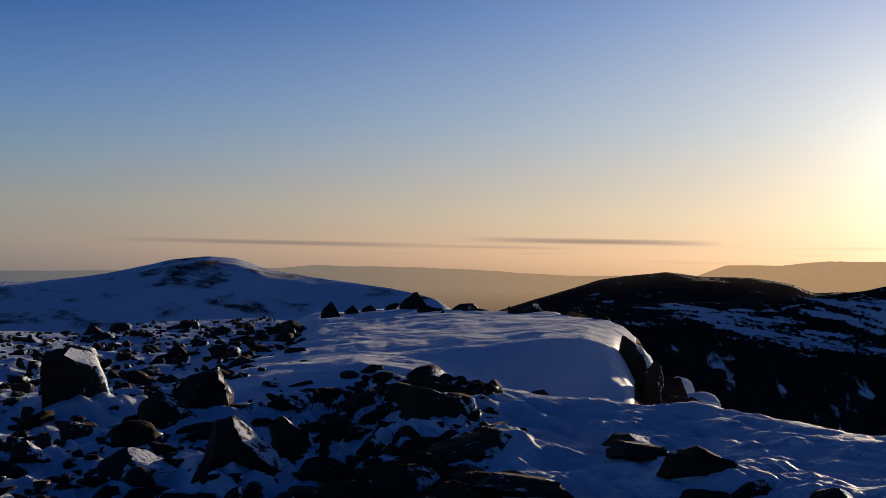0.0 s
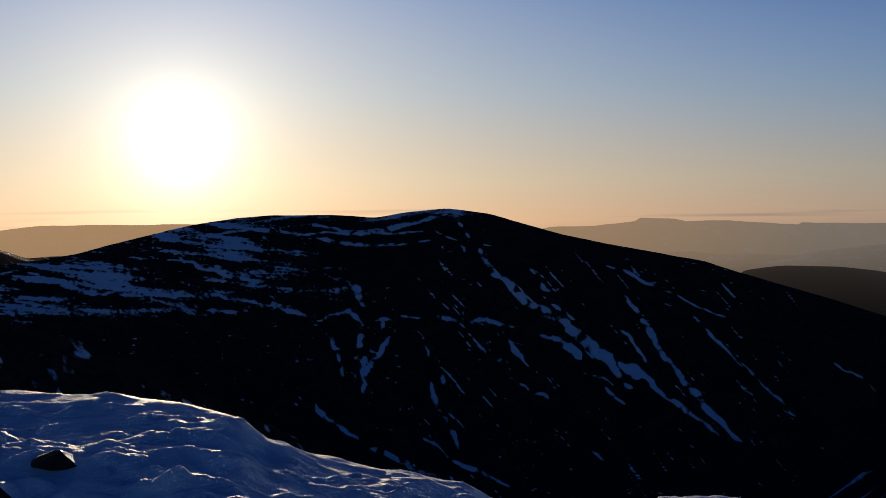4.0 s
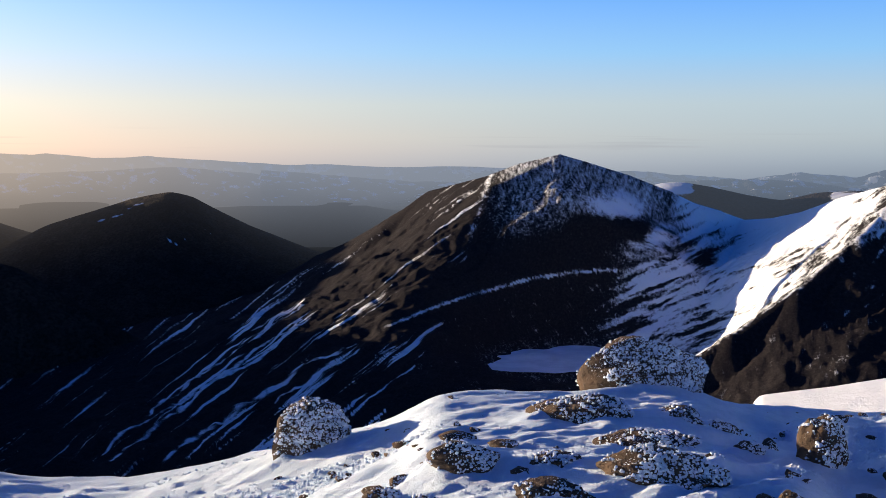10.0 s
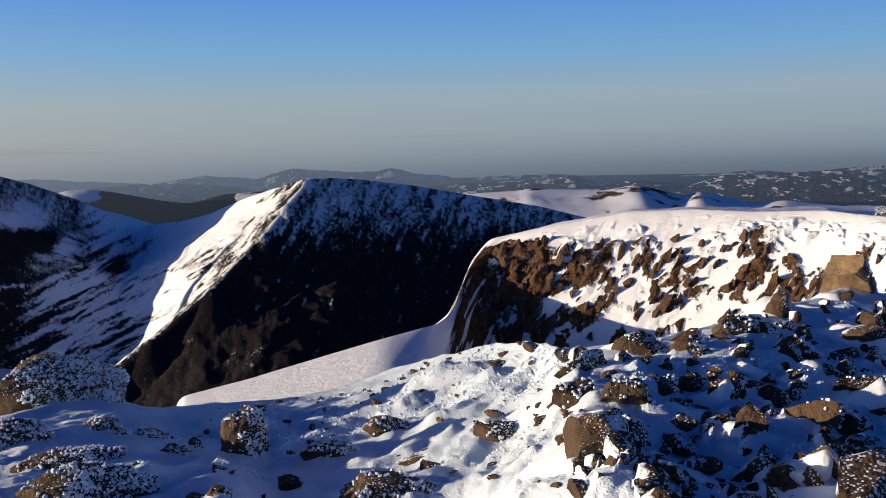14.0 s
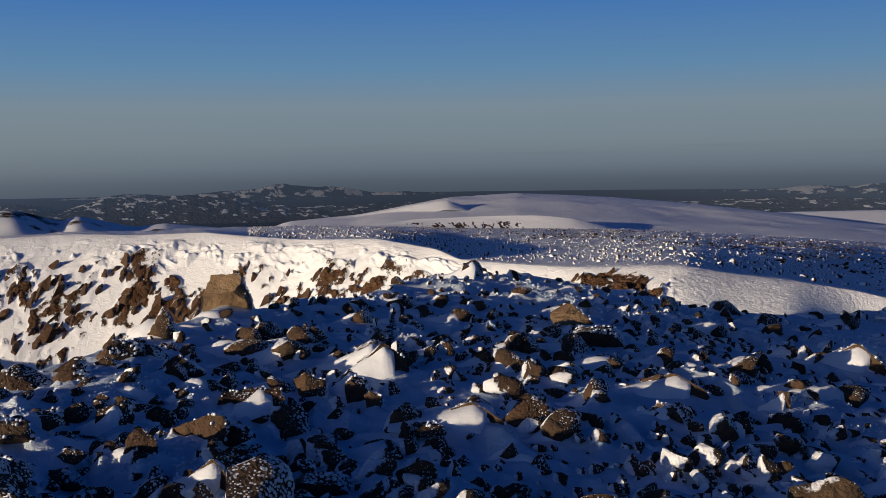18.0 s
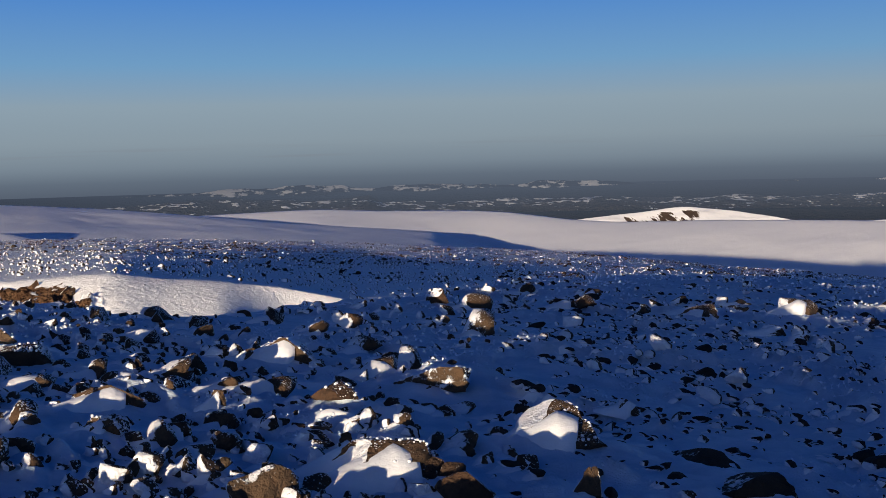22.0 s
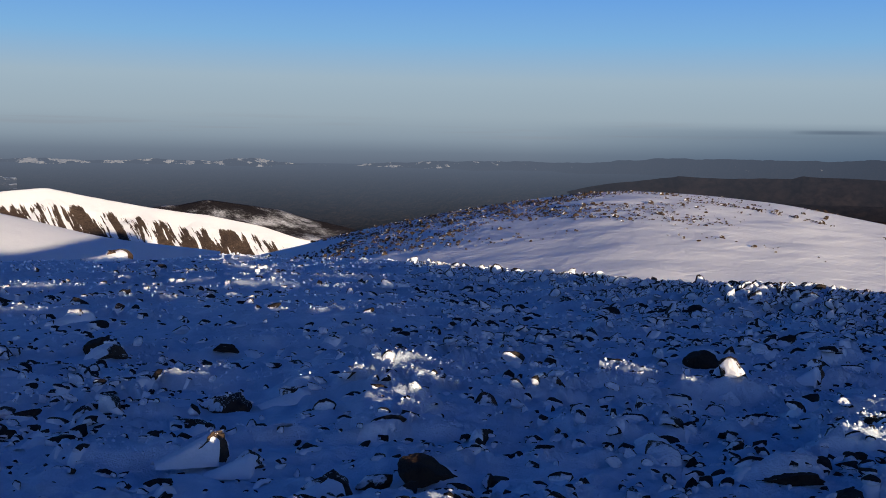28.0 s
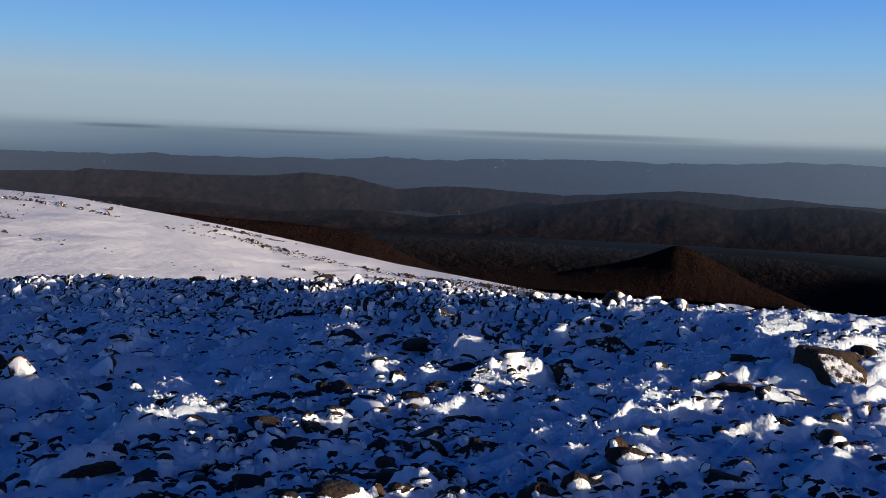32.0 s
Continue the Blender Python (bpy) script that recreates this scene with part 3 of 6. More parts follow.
ROCKS_WEST = ((0.74, -8.70, 0.82, 0.38), (0.44, -7.10, 0.22, 0.22), (2.11, -39.91, 0.85, 0.48), (2.51, -31.38, 1.01, 0.34), (1.78, -30.50, 0.66, 0.33), (-3.83, -28.63, 1.01, 0.48), (-1.16, -28.07, 1.36, 0.36), (0.05, -28.97, 0.63, 0.30), (-2.63, -23.47, 0.57, 0.22), (-3.05, -22.61, 0.49, 0.19), (5.81, -29.01, 0.64, 0.53), (-7.79, -22.76, 0.84, 0.28), (-35.94, -94.70, 2.71, 1.08), (-4.76, -9.64, 0.53, 0.20), (-3.48, -7.39, 0.34, 0.22), (-3.58, -6.85, 0.28, 0.14), (-5.84, -15.92, 0.60, 0.28), (-5.47, -9.38, 0.39, 0.11), (0.22, -11.00, 0.30, 0.16))
ROCKS_NORTH = ((-11.15, -8.63, 0.57, 0.20), (-4.26, -5.62, 0.40, 0.14), (-6.37, -5.36, 0.34, 0.15), (-4.94, -5.82, 0.28, 0.09), (-3.64, -5.87, 0.31, 0.12), (-7.44, -15.07, 0.45, 0.15), (-6.09, -16.72, 0.67, 0.25), (-7.86, -8.00, 0.16, 0.14), (-12.01, -7.53, 0.23, 0.20), (-9.11, -6.73, 0.22, 0.14), (-12.06, -1.07, 0.62, 0.23), (-10.09, -1.26, 0.46, 0.19), (-9.99, 1.13, 0.72, 0.31), (-12.64, -4.46, 0.40, 0.16), (-11.64, -3.33, 0.59, 0.15), (-13.92, -3.52, 0.50, 0.27), (-11.10, -6.98, 0.21, 0.20), (-16.79, -6.73, 0.39, 0.22), (-11.36, -5.59, 0.21, 0.12), (-10.49, -3.68, 0.36, 0.13))
ROCKS_LAST = ((-0.45, -8.66, 0.71, 0.26), (-0.67, -7.72, 0.70, 0.34), (-7.72, -0.11, 0.29, 0.06), (-6.03, -3.96, 0.41, 0.12), (-7.66, -2.01, 0.24, 0.08), (-10.90, -4.66, 0.20, 0.11), (-5.64, -3.19, 0.29, 0.07), (-9.46, 0.26, 0.39, 0.12), (-10.71, 0.33, 0.32, 0.13), (-12.89, -1.23, 0.18, 0.14), (-7.16, -5.26, 0.19, 0.12), (-6.48, -2.05, 0.23, 0.07))
ALL_ROCKS = (*ROCKS_DARK, *ROCKS_BROW, *ROCKS_FORE, *ROCKS_RIME, *ROCKS_EAST, *ROCKS_SOUTH, *ROCKS_HOOD, *ROCKS_WEST, *ROCKS_NORTH, *ROCKS_LAST)

make_near()


# ---- the far land ----
def lowland_height(r):
    return np.where(r < 400, -60 - (r - 60) * 1.3, -502) + smooth(r, 3300, 4990) ** 1.3 * (502 + EYE + 4990 * math.tan(radians(-1.25)))


def make_lowland():
    az = np.arange(-60, 300.01, 1.0)
    k = np.linspace(0, 1, 160)[:, None]
    r = 60 * (4990 / 60) ** k + 0 * az[None, :]
    x, y = r * np.sin(np.radians(az)), r * np.cos(np.radians(az))
    z = lowland_height(r)
    z = z + 25 * fractal(x / 600, y / 600, 4, seed=3) * smooth(r, 300, 1500) * smooth(-r, -4900, -3500)
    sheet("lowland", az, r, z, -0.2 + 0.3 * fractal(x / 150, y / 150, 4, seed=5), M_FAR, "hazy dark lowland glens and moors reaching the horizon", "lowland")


make_lowland()


def slope_relief(scale, height, seed):
    return lambda x, y, s, r: height * fractal(x / scale, y / scale, 5, seed=seed) * np.clip(np.minimum(s, 1), 0, 1) * (1 - 0.85 * smooth(-np.abs(s - 1), -0.22, -0.02))


def patchy(level, scale, amount, seed, stretch=1.0):
    return lambda x, y, s, z, az: level + amount * fractal(x / scale, y / scale * stretch, 5, gain=0.6, seed=seed)


# rounded snow hill across the plateau, in shade
fan("snow_hill", M_WHITE, "rounded snow-covered hill in blue morning shade", "hill", [
    [(-60, -8, 800), (-14, -8, 760)],
    [(-60, -2.2, 1250), (-37.9, -1.60, 1250), (-36.0, -1.58, 1250), (-33.0, -1.16, 1300), (-30.5, -0.56, 1300), (-29.6, -0.30, 1300), (-27.6, -0.08, 1300), (-26.1, -0.17, 1300), (-24.3, -0.80, 1250), (-21.9, -1.12, 1200), (-19.5, -1.37, 1150), (-17.0, -1.72, 1100), (-15.2, -2.14, 1050), (-13, -4, 1000)],
    [(-60, -8, 2200), (-13, -8, 2200)]], (90, 40), shape=(ess, None), relief=slope_relief(250, 12, 1), cover=patchy(0.66, 45, 0.30, 2))

# dark hill and plateau below the sun
fan("dark_hill", M_DARK, "dark heathery hill with thin snow against the sunrise", "hill", [
    [(-13, -4.5, 2600), (14, -4.5, 2600)],
    [(-13, -3, 3300), (-10.1, -2.03, 3300), (-8.5, -1.53, 3400), (-6.7, -0.88, 3500), (-4.9, -0.59, 3500), (-3.1, -0.37, 3500), (-1.3, -0.60, 3500), (1.2, -0.59, 3500), (3.2, -0.86, 3500), (4.3, -1.32, 3500), (6.2, -1.21, 3500), (7.5, -1.65, 3400), (14, -3, 3300)],
    [(-13, -8, 4400), (14, -8, 4400)]], (60, 30), shape=(ess, None), relief=slope_relief(200, 14, 4), cover=patchy(0.1, 60, 0.5, 5))

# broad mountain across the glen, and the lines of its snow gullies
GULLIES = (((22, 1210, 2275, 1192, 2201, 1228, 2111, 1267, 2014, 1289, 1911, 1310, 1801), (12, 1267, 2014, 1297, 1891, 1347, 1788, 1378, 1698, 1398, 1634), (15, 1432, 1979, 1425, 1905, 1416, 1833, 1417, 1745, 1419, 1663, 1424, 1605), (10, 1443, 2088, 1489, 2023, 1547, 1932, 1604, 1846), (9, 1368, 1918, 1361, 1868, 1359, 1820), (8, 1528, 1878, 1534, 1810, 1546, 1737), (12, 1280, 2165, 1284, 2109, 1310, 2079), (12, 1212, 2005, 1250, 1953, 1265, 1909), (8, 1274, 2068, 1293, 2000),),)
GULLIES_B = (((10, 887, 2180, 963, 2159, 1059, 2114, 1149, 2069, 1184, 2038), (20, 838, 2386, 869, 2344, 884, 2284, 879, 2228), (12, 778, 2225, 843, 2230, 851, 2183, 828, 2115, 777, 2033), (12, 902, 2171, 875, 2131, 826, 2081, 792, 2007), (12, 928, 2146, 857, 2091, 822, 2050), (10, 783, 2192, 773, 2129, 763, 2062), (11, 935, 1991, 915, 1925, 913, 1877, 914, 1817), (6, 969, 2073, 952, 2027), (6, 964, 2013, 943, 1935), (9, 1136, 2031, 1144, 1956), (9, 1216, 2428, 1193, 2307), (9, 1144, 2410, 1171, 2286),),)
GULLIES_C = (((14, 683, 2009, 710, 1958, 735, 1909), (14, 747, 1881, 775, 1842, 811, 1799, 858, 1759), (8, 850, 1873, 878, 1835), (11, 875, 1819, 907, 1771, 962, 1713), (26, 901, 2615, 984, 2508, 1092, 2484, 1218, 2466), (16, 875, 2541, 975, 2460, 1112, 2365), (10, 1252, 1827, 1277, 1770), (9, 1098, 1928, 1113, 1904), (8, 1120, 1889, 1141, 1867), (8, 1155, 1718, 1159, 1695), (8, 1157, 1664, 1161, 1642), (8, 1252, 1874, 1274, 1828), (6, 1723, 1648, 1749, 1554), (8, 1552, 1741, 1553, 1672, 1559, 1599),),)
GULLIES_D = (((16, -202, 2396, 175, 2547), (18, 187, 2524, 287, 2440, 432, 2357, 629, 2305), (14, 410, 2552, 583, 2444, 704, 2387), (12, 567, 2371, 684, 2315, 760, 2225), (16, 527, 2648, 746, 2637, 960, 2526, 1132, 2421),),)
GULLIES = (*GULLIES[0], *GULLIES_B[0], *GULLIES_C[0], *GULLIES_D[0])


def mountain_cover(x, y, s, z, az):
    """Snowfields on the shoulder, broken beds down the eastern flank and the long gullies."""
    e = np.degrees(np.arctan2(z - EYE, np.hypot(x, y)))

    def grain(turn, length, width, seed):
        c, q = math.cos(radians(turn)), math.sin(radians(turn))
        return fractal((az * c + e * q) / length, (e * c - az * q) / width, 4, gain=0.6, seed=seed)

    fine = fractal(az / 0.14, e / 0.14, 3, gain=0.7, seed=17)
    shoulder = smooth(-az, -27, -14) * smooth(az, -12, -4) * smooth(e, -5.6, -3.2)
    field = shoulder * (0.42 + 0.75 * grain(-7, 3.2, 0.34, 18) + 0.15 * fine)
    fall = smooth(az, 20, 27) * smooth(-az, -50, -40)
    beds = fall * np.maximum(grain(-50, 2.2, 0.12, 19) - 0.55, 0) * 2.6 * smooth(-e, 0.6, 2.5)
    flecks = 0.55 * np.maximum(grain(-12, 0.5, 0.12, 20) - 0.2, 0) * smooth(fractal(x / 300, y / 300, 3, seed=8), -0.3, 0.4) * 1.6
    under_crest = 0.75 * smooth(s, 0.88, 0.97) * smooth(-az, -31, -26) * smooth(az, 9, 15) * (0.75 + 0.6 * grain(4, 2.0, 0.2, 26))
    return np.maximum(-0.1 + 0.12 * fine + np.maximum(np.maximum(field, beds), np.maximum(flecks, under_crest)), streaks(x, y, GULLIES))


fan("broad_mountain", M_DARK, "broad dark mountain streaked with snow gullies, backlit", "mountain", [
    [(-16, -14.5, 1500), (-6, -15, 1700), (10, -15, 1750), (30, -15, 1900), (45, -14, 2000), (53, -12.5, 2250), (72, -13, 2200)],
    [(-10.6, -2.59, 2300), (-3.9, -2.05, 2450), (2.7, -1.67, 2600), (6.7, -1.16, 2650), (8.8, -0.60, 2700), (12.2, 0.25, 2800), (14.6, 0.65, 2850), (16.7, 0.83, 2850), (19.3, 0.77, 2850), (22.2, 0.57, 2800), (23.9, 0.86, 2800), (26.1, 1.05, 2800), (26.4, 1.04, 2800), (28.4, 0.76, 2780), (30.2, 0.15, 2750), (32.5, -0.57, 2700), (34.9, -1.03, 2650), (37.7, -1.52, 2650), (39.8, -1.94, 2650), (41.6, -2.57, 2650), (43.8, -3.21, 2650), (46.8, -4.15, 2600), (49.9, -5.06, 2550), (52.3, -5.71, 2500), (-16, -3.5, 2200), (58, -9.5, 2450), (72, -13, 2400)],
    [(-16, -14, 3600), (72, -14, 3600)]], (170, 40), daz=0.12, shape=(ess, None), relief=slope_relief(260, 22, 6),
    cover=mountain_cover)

# spur below the snow ledge
LEDGES = (((12, 251, 2227, 319, 2186, 413, 2111, 500, 2029), (7, 93, 2162, 161, 2136, 249, 2093), (5, -116, 2206, -69, 2199),),)
fan("rocky_spur", M_DARK, "dark rocky spur falling into the glen", "ridge", [
    [(-10, -16, 600), (26, -28, 600)],
    [(-10, -3.0, 800), (-4.4, -3.32, 800), (1.2, -4.04, 820), (6.1, -5.30, 840), (9.5, -6.76, 850), (13.8, -9.05, 860), (19.6, -12.07, 870), (26, -22, 880)],
    [(-10, -20, 1300), (26, -28, 1300)]], (70, 30), relief=slope_relief(60, 6, 8),
    cover=lambda x, y, s, z, az: np.maximum(0.02 + 0.6 * fractal(x / 12, y / 12, 4, seed=9), streaks(x, y, LEDGES[0])))

# hills down the glen
fan("glen_hill", M_DARK, "dark smooth hill at the bend of the glen", "hill", [
    [(40, -9, 3000), (66, -9, 3000)],
    [(40, -4, 3800), (39.2, -2.70, 3800), (41.8, -2.42, 3900), (43.8, -2.20, 3900), (46.5, -2.25, 3900), (48.4, -2.47, 3900), (50.2, -2.94, 3900), (52.6, -3.85, 3800), (57.2, -5.30, 3700), (66, -7, 3700)],
    [(40, -8, 4500), (66, -8, 4500)]], (60, 30), shape=(ess, None), relief=slope_relief(200, 10, 10), cover=patchy(-0.2, 60, 0.3, 11))
CONE_SNOW = (((7, 2803, 1996, 2825, 1980), (9, 2900, 1943, 2946, 1865), (11, 2957, 1872, 3035, 1822), (5, 2839, 1655, 2817, 1613), (5, 2872, 1634, 2852, 1583), (5, 2968, 1606, 2959, 1557),),)
fan("cone_hill", M_DARK, "dark conical hill with a snow-flecked shoulder", "hill", [
    [(50, -11, 2700), (76, -11, 2700)],
    [(50, -7, 3500), (50.6, -5.32, 3500), (52.1, -4.47, 3550), (53.8, -3.60, 3600), (56.2, -2.87, 3600), (58.0, -2.33, 3600), (59.9, -1.98, 3600), (61.0, -2.22, 3600), (62.2, -2.89, 3600), (64.0, -3.81, 3600), (65.9, -4.57, 3600), (67.7, -5.27, 3600), (70.8, -6.54, 3500), (76, -8, 3400)],
    [(50, -9, 4500), (76, -9, 4500)]], (60, 30), shape=(ess, None), relief=slope_relief(200, 10, 12), cover=lambda x, y, s, z, az: np.maximum(-0.15 + 0.4 * fractal(x / 60, y / 60, 5, seed=13), streaks(x, y, CONE_SNOW[0])))
fan("moor_hills", M_MOOR, "low hazy brown moorland hills beyond the glen", "hill", [
    [(44, -5, 4100), (80, -5, 4100)],
    [(44, -3, 4400), (44.4, -2.46, 4400), (47.1, -2.44, 4400), (50.1, -2.96, 4400), (51.8, -2.69, 4400), (53.5, -2.46, 4400), (56.2, -2.48, 4400), (59.2, -3.03, 4400), (62.2, -2.83, 4400), (65.9, -2.64, 4400), (69.2, -2.57, 4400), (71.7, -3.01, 4400), (75.3, -3.13, 4400), (80, -3, 4400)],
    [(44, -5, 4700), (80, -5, 4700)]], (30, 10), relief=slope_relief(200, 6, 14), cover=patchy(-0.2, 60, 0.3, 15))


# twin peaks round a frozen corrie lake
PEAK_STREAKS = (((8, 2005, 872, 1948, 923, 1936, 944), (14, 1765, 645, 1668, 725, 1517, 781, 1351, 801), (10, 1810, 804, 1699, 874, 1464, 889, 1345, 888), (9, 2001, 857, 1857, 893, 1708, 926, 1515, 930), (8, 1904, 828, 1745, 874, 1518, 910, 1381, 932), (10, 1726, 641, 1557, 718), (9, 1740, 562, 1708, 593),),)

def make_peaks():
    main = line((66.5, -7.18, 3000), (67.7, -5.39, 3050), (69.3, -4.71, 2950), (72.0, -3.16, 2800), (73.8, -1.93, 2680), (76.8, -1.15, 2520), (78.6, -0.45, 2450), (80.7, 0.04, 2400),
                (82.0, -0.33, 2440), (84.3, -1.04, 2520), (86.4, -1.85, 2600), (87.8, -2.50, 2660), (89.0, -2.84, 2700), (90.4, -3.34, 2720), (91.8, -3.22, 2560), (93.3, -2.86, 2380), (95.2, -2.08, 2180), (98.3, -1.15, 1950), (99.5, -1.11, 1960), (101.3, -1.24, 2010), (104.0, -1.60, 2090), (106.1, -2.00, 2160), (108.5, -2.43, 2230), (111.1, -2.90, 2310), (113.3, -3.48, 2380))
    spur_a = line((80.7, 0.04, 2400), (77.2, -1.60, 2330), (76.5, -2.96, 2290), (76.0, -4.63, 2230), (75.8, -6.16, 2160), (74.8, -8.30, 2080), (70.9, -12.03, 1930), (64.6, -15.08, 1830), (58.4, -16.71, 1760))
    spur_b = line((98.5, -1.12, 1950), (97.3, -2.44, 1880), (96.1, -3.94, 1810), (93.2, -6.79, 1700), (90.0, -9.28, 1620), (87.5, -10.99, 1580), (84.7, -12.78, 1520), (81.6, -14.90, 1440), (78.3, -17.15, 1360))
    az = np.linspace(44, 119, 1250)
    r = np.concatenate([np.linspace(1300, 1640, 50), np.linspace(1645, 2300, 250), np.linspace(2306, 3300, 120)])[:, None] + 0 * az[None, :]
    x, y = r * np.sin(np.radians(az)), r * np.cos(np.radians(az))
    z, along, away = ridges(x, y, [main, spur_a, spur_b], 0.82, 560, 12)
    gully = fractal(along / 45, away / 260, 4, seed=21)
    z = z + smooth(away, 10, 150) * (6 * gully + 12 * fractal(x / 160, y / 160, 5, seed=22) + 5 * fractal(x / 40, y / 40, 3, seed=25))
    lake = place(*LAKE)
    d = np.hypot(x - lake[0], y - lake[1])
    corrie = lake[2] + 3 - smooth(d, 210, 440) * 140
    z = np.maximum(z, np.where(d < 440, corrie, -640))
    z = np.where(d < 360, lake[2] - 3 + (z - lake[2] + 3) * smooth(d, 140, 360), z)
    a = az[None, :] + 0 * r
    e = np.degrees(np.arctan2(z - EYE, r))
    a_bent, e_bent = a + 0.12 * fractal(a / 1.4, e / 1.4, 3, seed=28), e + 0.10 * fractal(a / 1.4, e / 1.4, 3, seed=29)

    def grain(turn, length, width, seed):
        """Noise drawn out along one slant of the slope."""
        c, q = math.cos(radians(turn)), math.sin(radians(turn))
        return fractal((a_bent * c + e_bent * q) / length, (e_bent * c - a_bent * q) / width, 4, gain=0.6, seed=seed)

    frost = fractal(a / 0.11, e / 0.13, 3, gain=0.7, seed=27)
    left = np.interp(e, (-15, -8, -4.2, -1.2, -0.1), (70.5, 75.2, 76.0, 77.0, 78.3)) - a
    right = a - np.interp(r, spur_b[::-1, 3], spur_b[::-1, 4])
    path = np.interp(a, (69, 71.4, 75.1, 79.4, 82.0, 84.4, 86.5), (-10.4, -9.26, -7.86, -6.63, -6.25, -6.1, -5.2))
    above = e - path
    # sunny western slope: long straight beds of snow down the fall line, few higher up
    slant = grain(36, 5.5, 0.19, 31)
    low = smooth(-e, 6.5, 10.0) * smooth(-np.abs(a - 67), -7.5, -3)
    west = -0.20 + 0.16 * frost + (0.75 + 0.5 * low) * np.maximum(slant - 0.28, 0) * (0.7 + 0.6 * low) * 2.5 + 0.2 * smooth(e, -4, -0.5)
    # shaded face of the higher peak: frost thick under the summit, bare lower down by the spur
    thick = smooth(above, 0.3, 4.2) * (0.4 + 0.6 * smooth(a, 76.0, 78.5))
    face = -0.26 + 0.64 * thick + (0.10 + 0.16 * thick) * frost + (0.05 + 0.12 * thick) * grain(68, 1.2, 0.10, 32)
    bank = np.exp(-((a - 86.2 - 0.55 * (e + 4.6)) / 2.3) ** 2 - ((e + 4.5 - 0.30 * (a - 86.2)) / 1.0) ** 2) + 0.8 * np.exp(-((a - 84.1) / 1.5) ** 2 - ((e + 2.75) / 0.62) ** 2)
    face = face + 1.0 * bank + 0.55 * bank * grain(-24, 0.9, 0.22, 33) - 0.8 * np.exp(-((e + 3.9 + 0.1 * (a - 83.5)) / 0.45) ** 2) * smooth(-np.abs(a - 83.4), -2.6, -1.2)
    # floor of the corrie: beds of snow slanting up towards the pass, the western half bare
    beds = grain(25, 1.6, 0.24, 34)
    bowl = -0.22 + 0.85 * smooth(a, 81.5, 86.0) + (0.15 + 0.8 * smooth(a, 80.5, 86)) * beds + 0.2 * frost + 0.4 * smooth(a, 88.5, 91.5) + 0.35 * grain(-52, 1.0, 0.15, 35) * smooth(-a, -85, -82)
    bowl = bowl + 0.8 * smooth(e, -4.9, -3.6) * smooth(a, 87.2, 89) - 0.75 * np.exp(-((a - 89.6) / 1.0) ** 2 - ((e + 4.15) / 0.35) ** 2) - 0.6 * np.exp(-((a - 88.3) / 0.8) ** 2 - ((e + 5.5) / 0.4) ** 2)
    high = smooth(above, -0.05, 0.15)
    shade = face * high + bowl * (1 - high)
    over = smooth(a, 86.3, 87.6)
    shade = shade * (1 - over) + np.maximum(bowl, face * smooth(e, -3.6, -2.9)) * over
    cover = np.where(left > 0, west, shade)
    # lit flank of the lower peak and its shaded far side
    flank = smooth(right, -3.6, -2.4) * smooth(-right, -0.35, 0.1) * smooth(a, 85.8, 87.2)
    cover = cover * (1 - flank) + flank * (0.72 + 0.75 * grain(42, 1.1, 0.2, 36) + 0.2 * frost - 0.35 * smooth(right, -1.4, 0.1) - 0.3 * smooth(-e, 6, 9))
    beyond = -0.20 + 0.74 * smooth(e, -6.5, -2.2) + (0.14 + 0.18 * smooth(e, -6.5, -3)) * frost + 0.35 * grain(70, 0.9, 0.3, 37) + 0.8 * np.maximum(grain(60, 0.7, 0.3, 38) - 0.45, 0)
    cover = np.where(right > 0, beyond * smooth(right, 0, 0.4) + cover * (1 - smooth(right, 0, 0.4)), cover)
    # snow lying along the path of the old moraine
    trail = (1 - smooth(np.abs(above + 0.08 * frost), 0.03, 0.12)) * smooth(a, 70.8, 71.8) * smooth(-a, -86, -85) * (0.70 + 0.55 * grain(20, 0.8, 0.3, 39))
    spur = (1 - smooth(np.abs(left - 0.05 + 0.12 * frost), 0.05, 0.28)) * smooth(e, -5.2, -4.2) * smooth(-e, 0.1, 0.6) * (0.3 + 0.6 * grain(60, 0.5, 0.3, 40))
    cover = np.maximum(np.maximum(cover, trail), np.maximum(spur, streaks(x, y, PEAK_STREAKS[0])))
    cover = np.where(d < 235, np.maximum(cover, (0.12 + 0.25 * frost) * smooth(-d, -200, -165)), cover)
    sheet("twin_peaks", az, r, z, cover, M_MID, "twin rocky peaks with snow gullies round a frozen corrie lake", "mountain")
    u = np.linspace(0, 2 * math.pi, 72, endpoint=False)
    w = 1 + 0.16 * np.sin(3 * u + 1) + 0.10 * np.sin(5 * u + 2) + 0.06 * np.sin(9 * u) + 0.03 * np.sin(17 * u + 1)
    bm = bmesh.new()
    bm.faces.new([bm.verts.new((lake[0] + 130 * w[k] * math.cos(u[k]), lake[1] + 160 * w[k] * math.sin(u[k]), lake[2])) for k in range(72)])
    me = bpy.data.meshes.new("frozen_lake")
    bm.to_mesh(me)
    g = Graph("lake_snow")
    n1 = g.noise(0.02, 5, 0.6)
    me.materials.append(g.finish(g.mix(g.step(n1, 0.35, 0.7), (0.62, 0.67, 0.74), SNOW), 0.6))
    tagged(new("frozen_lake", me), "frozen corrie lake covered in snow", "lake", kind="structure")


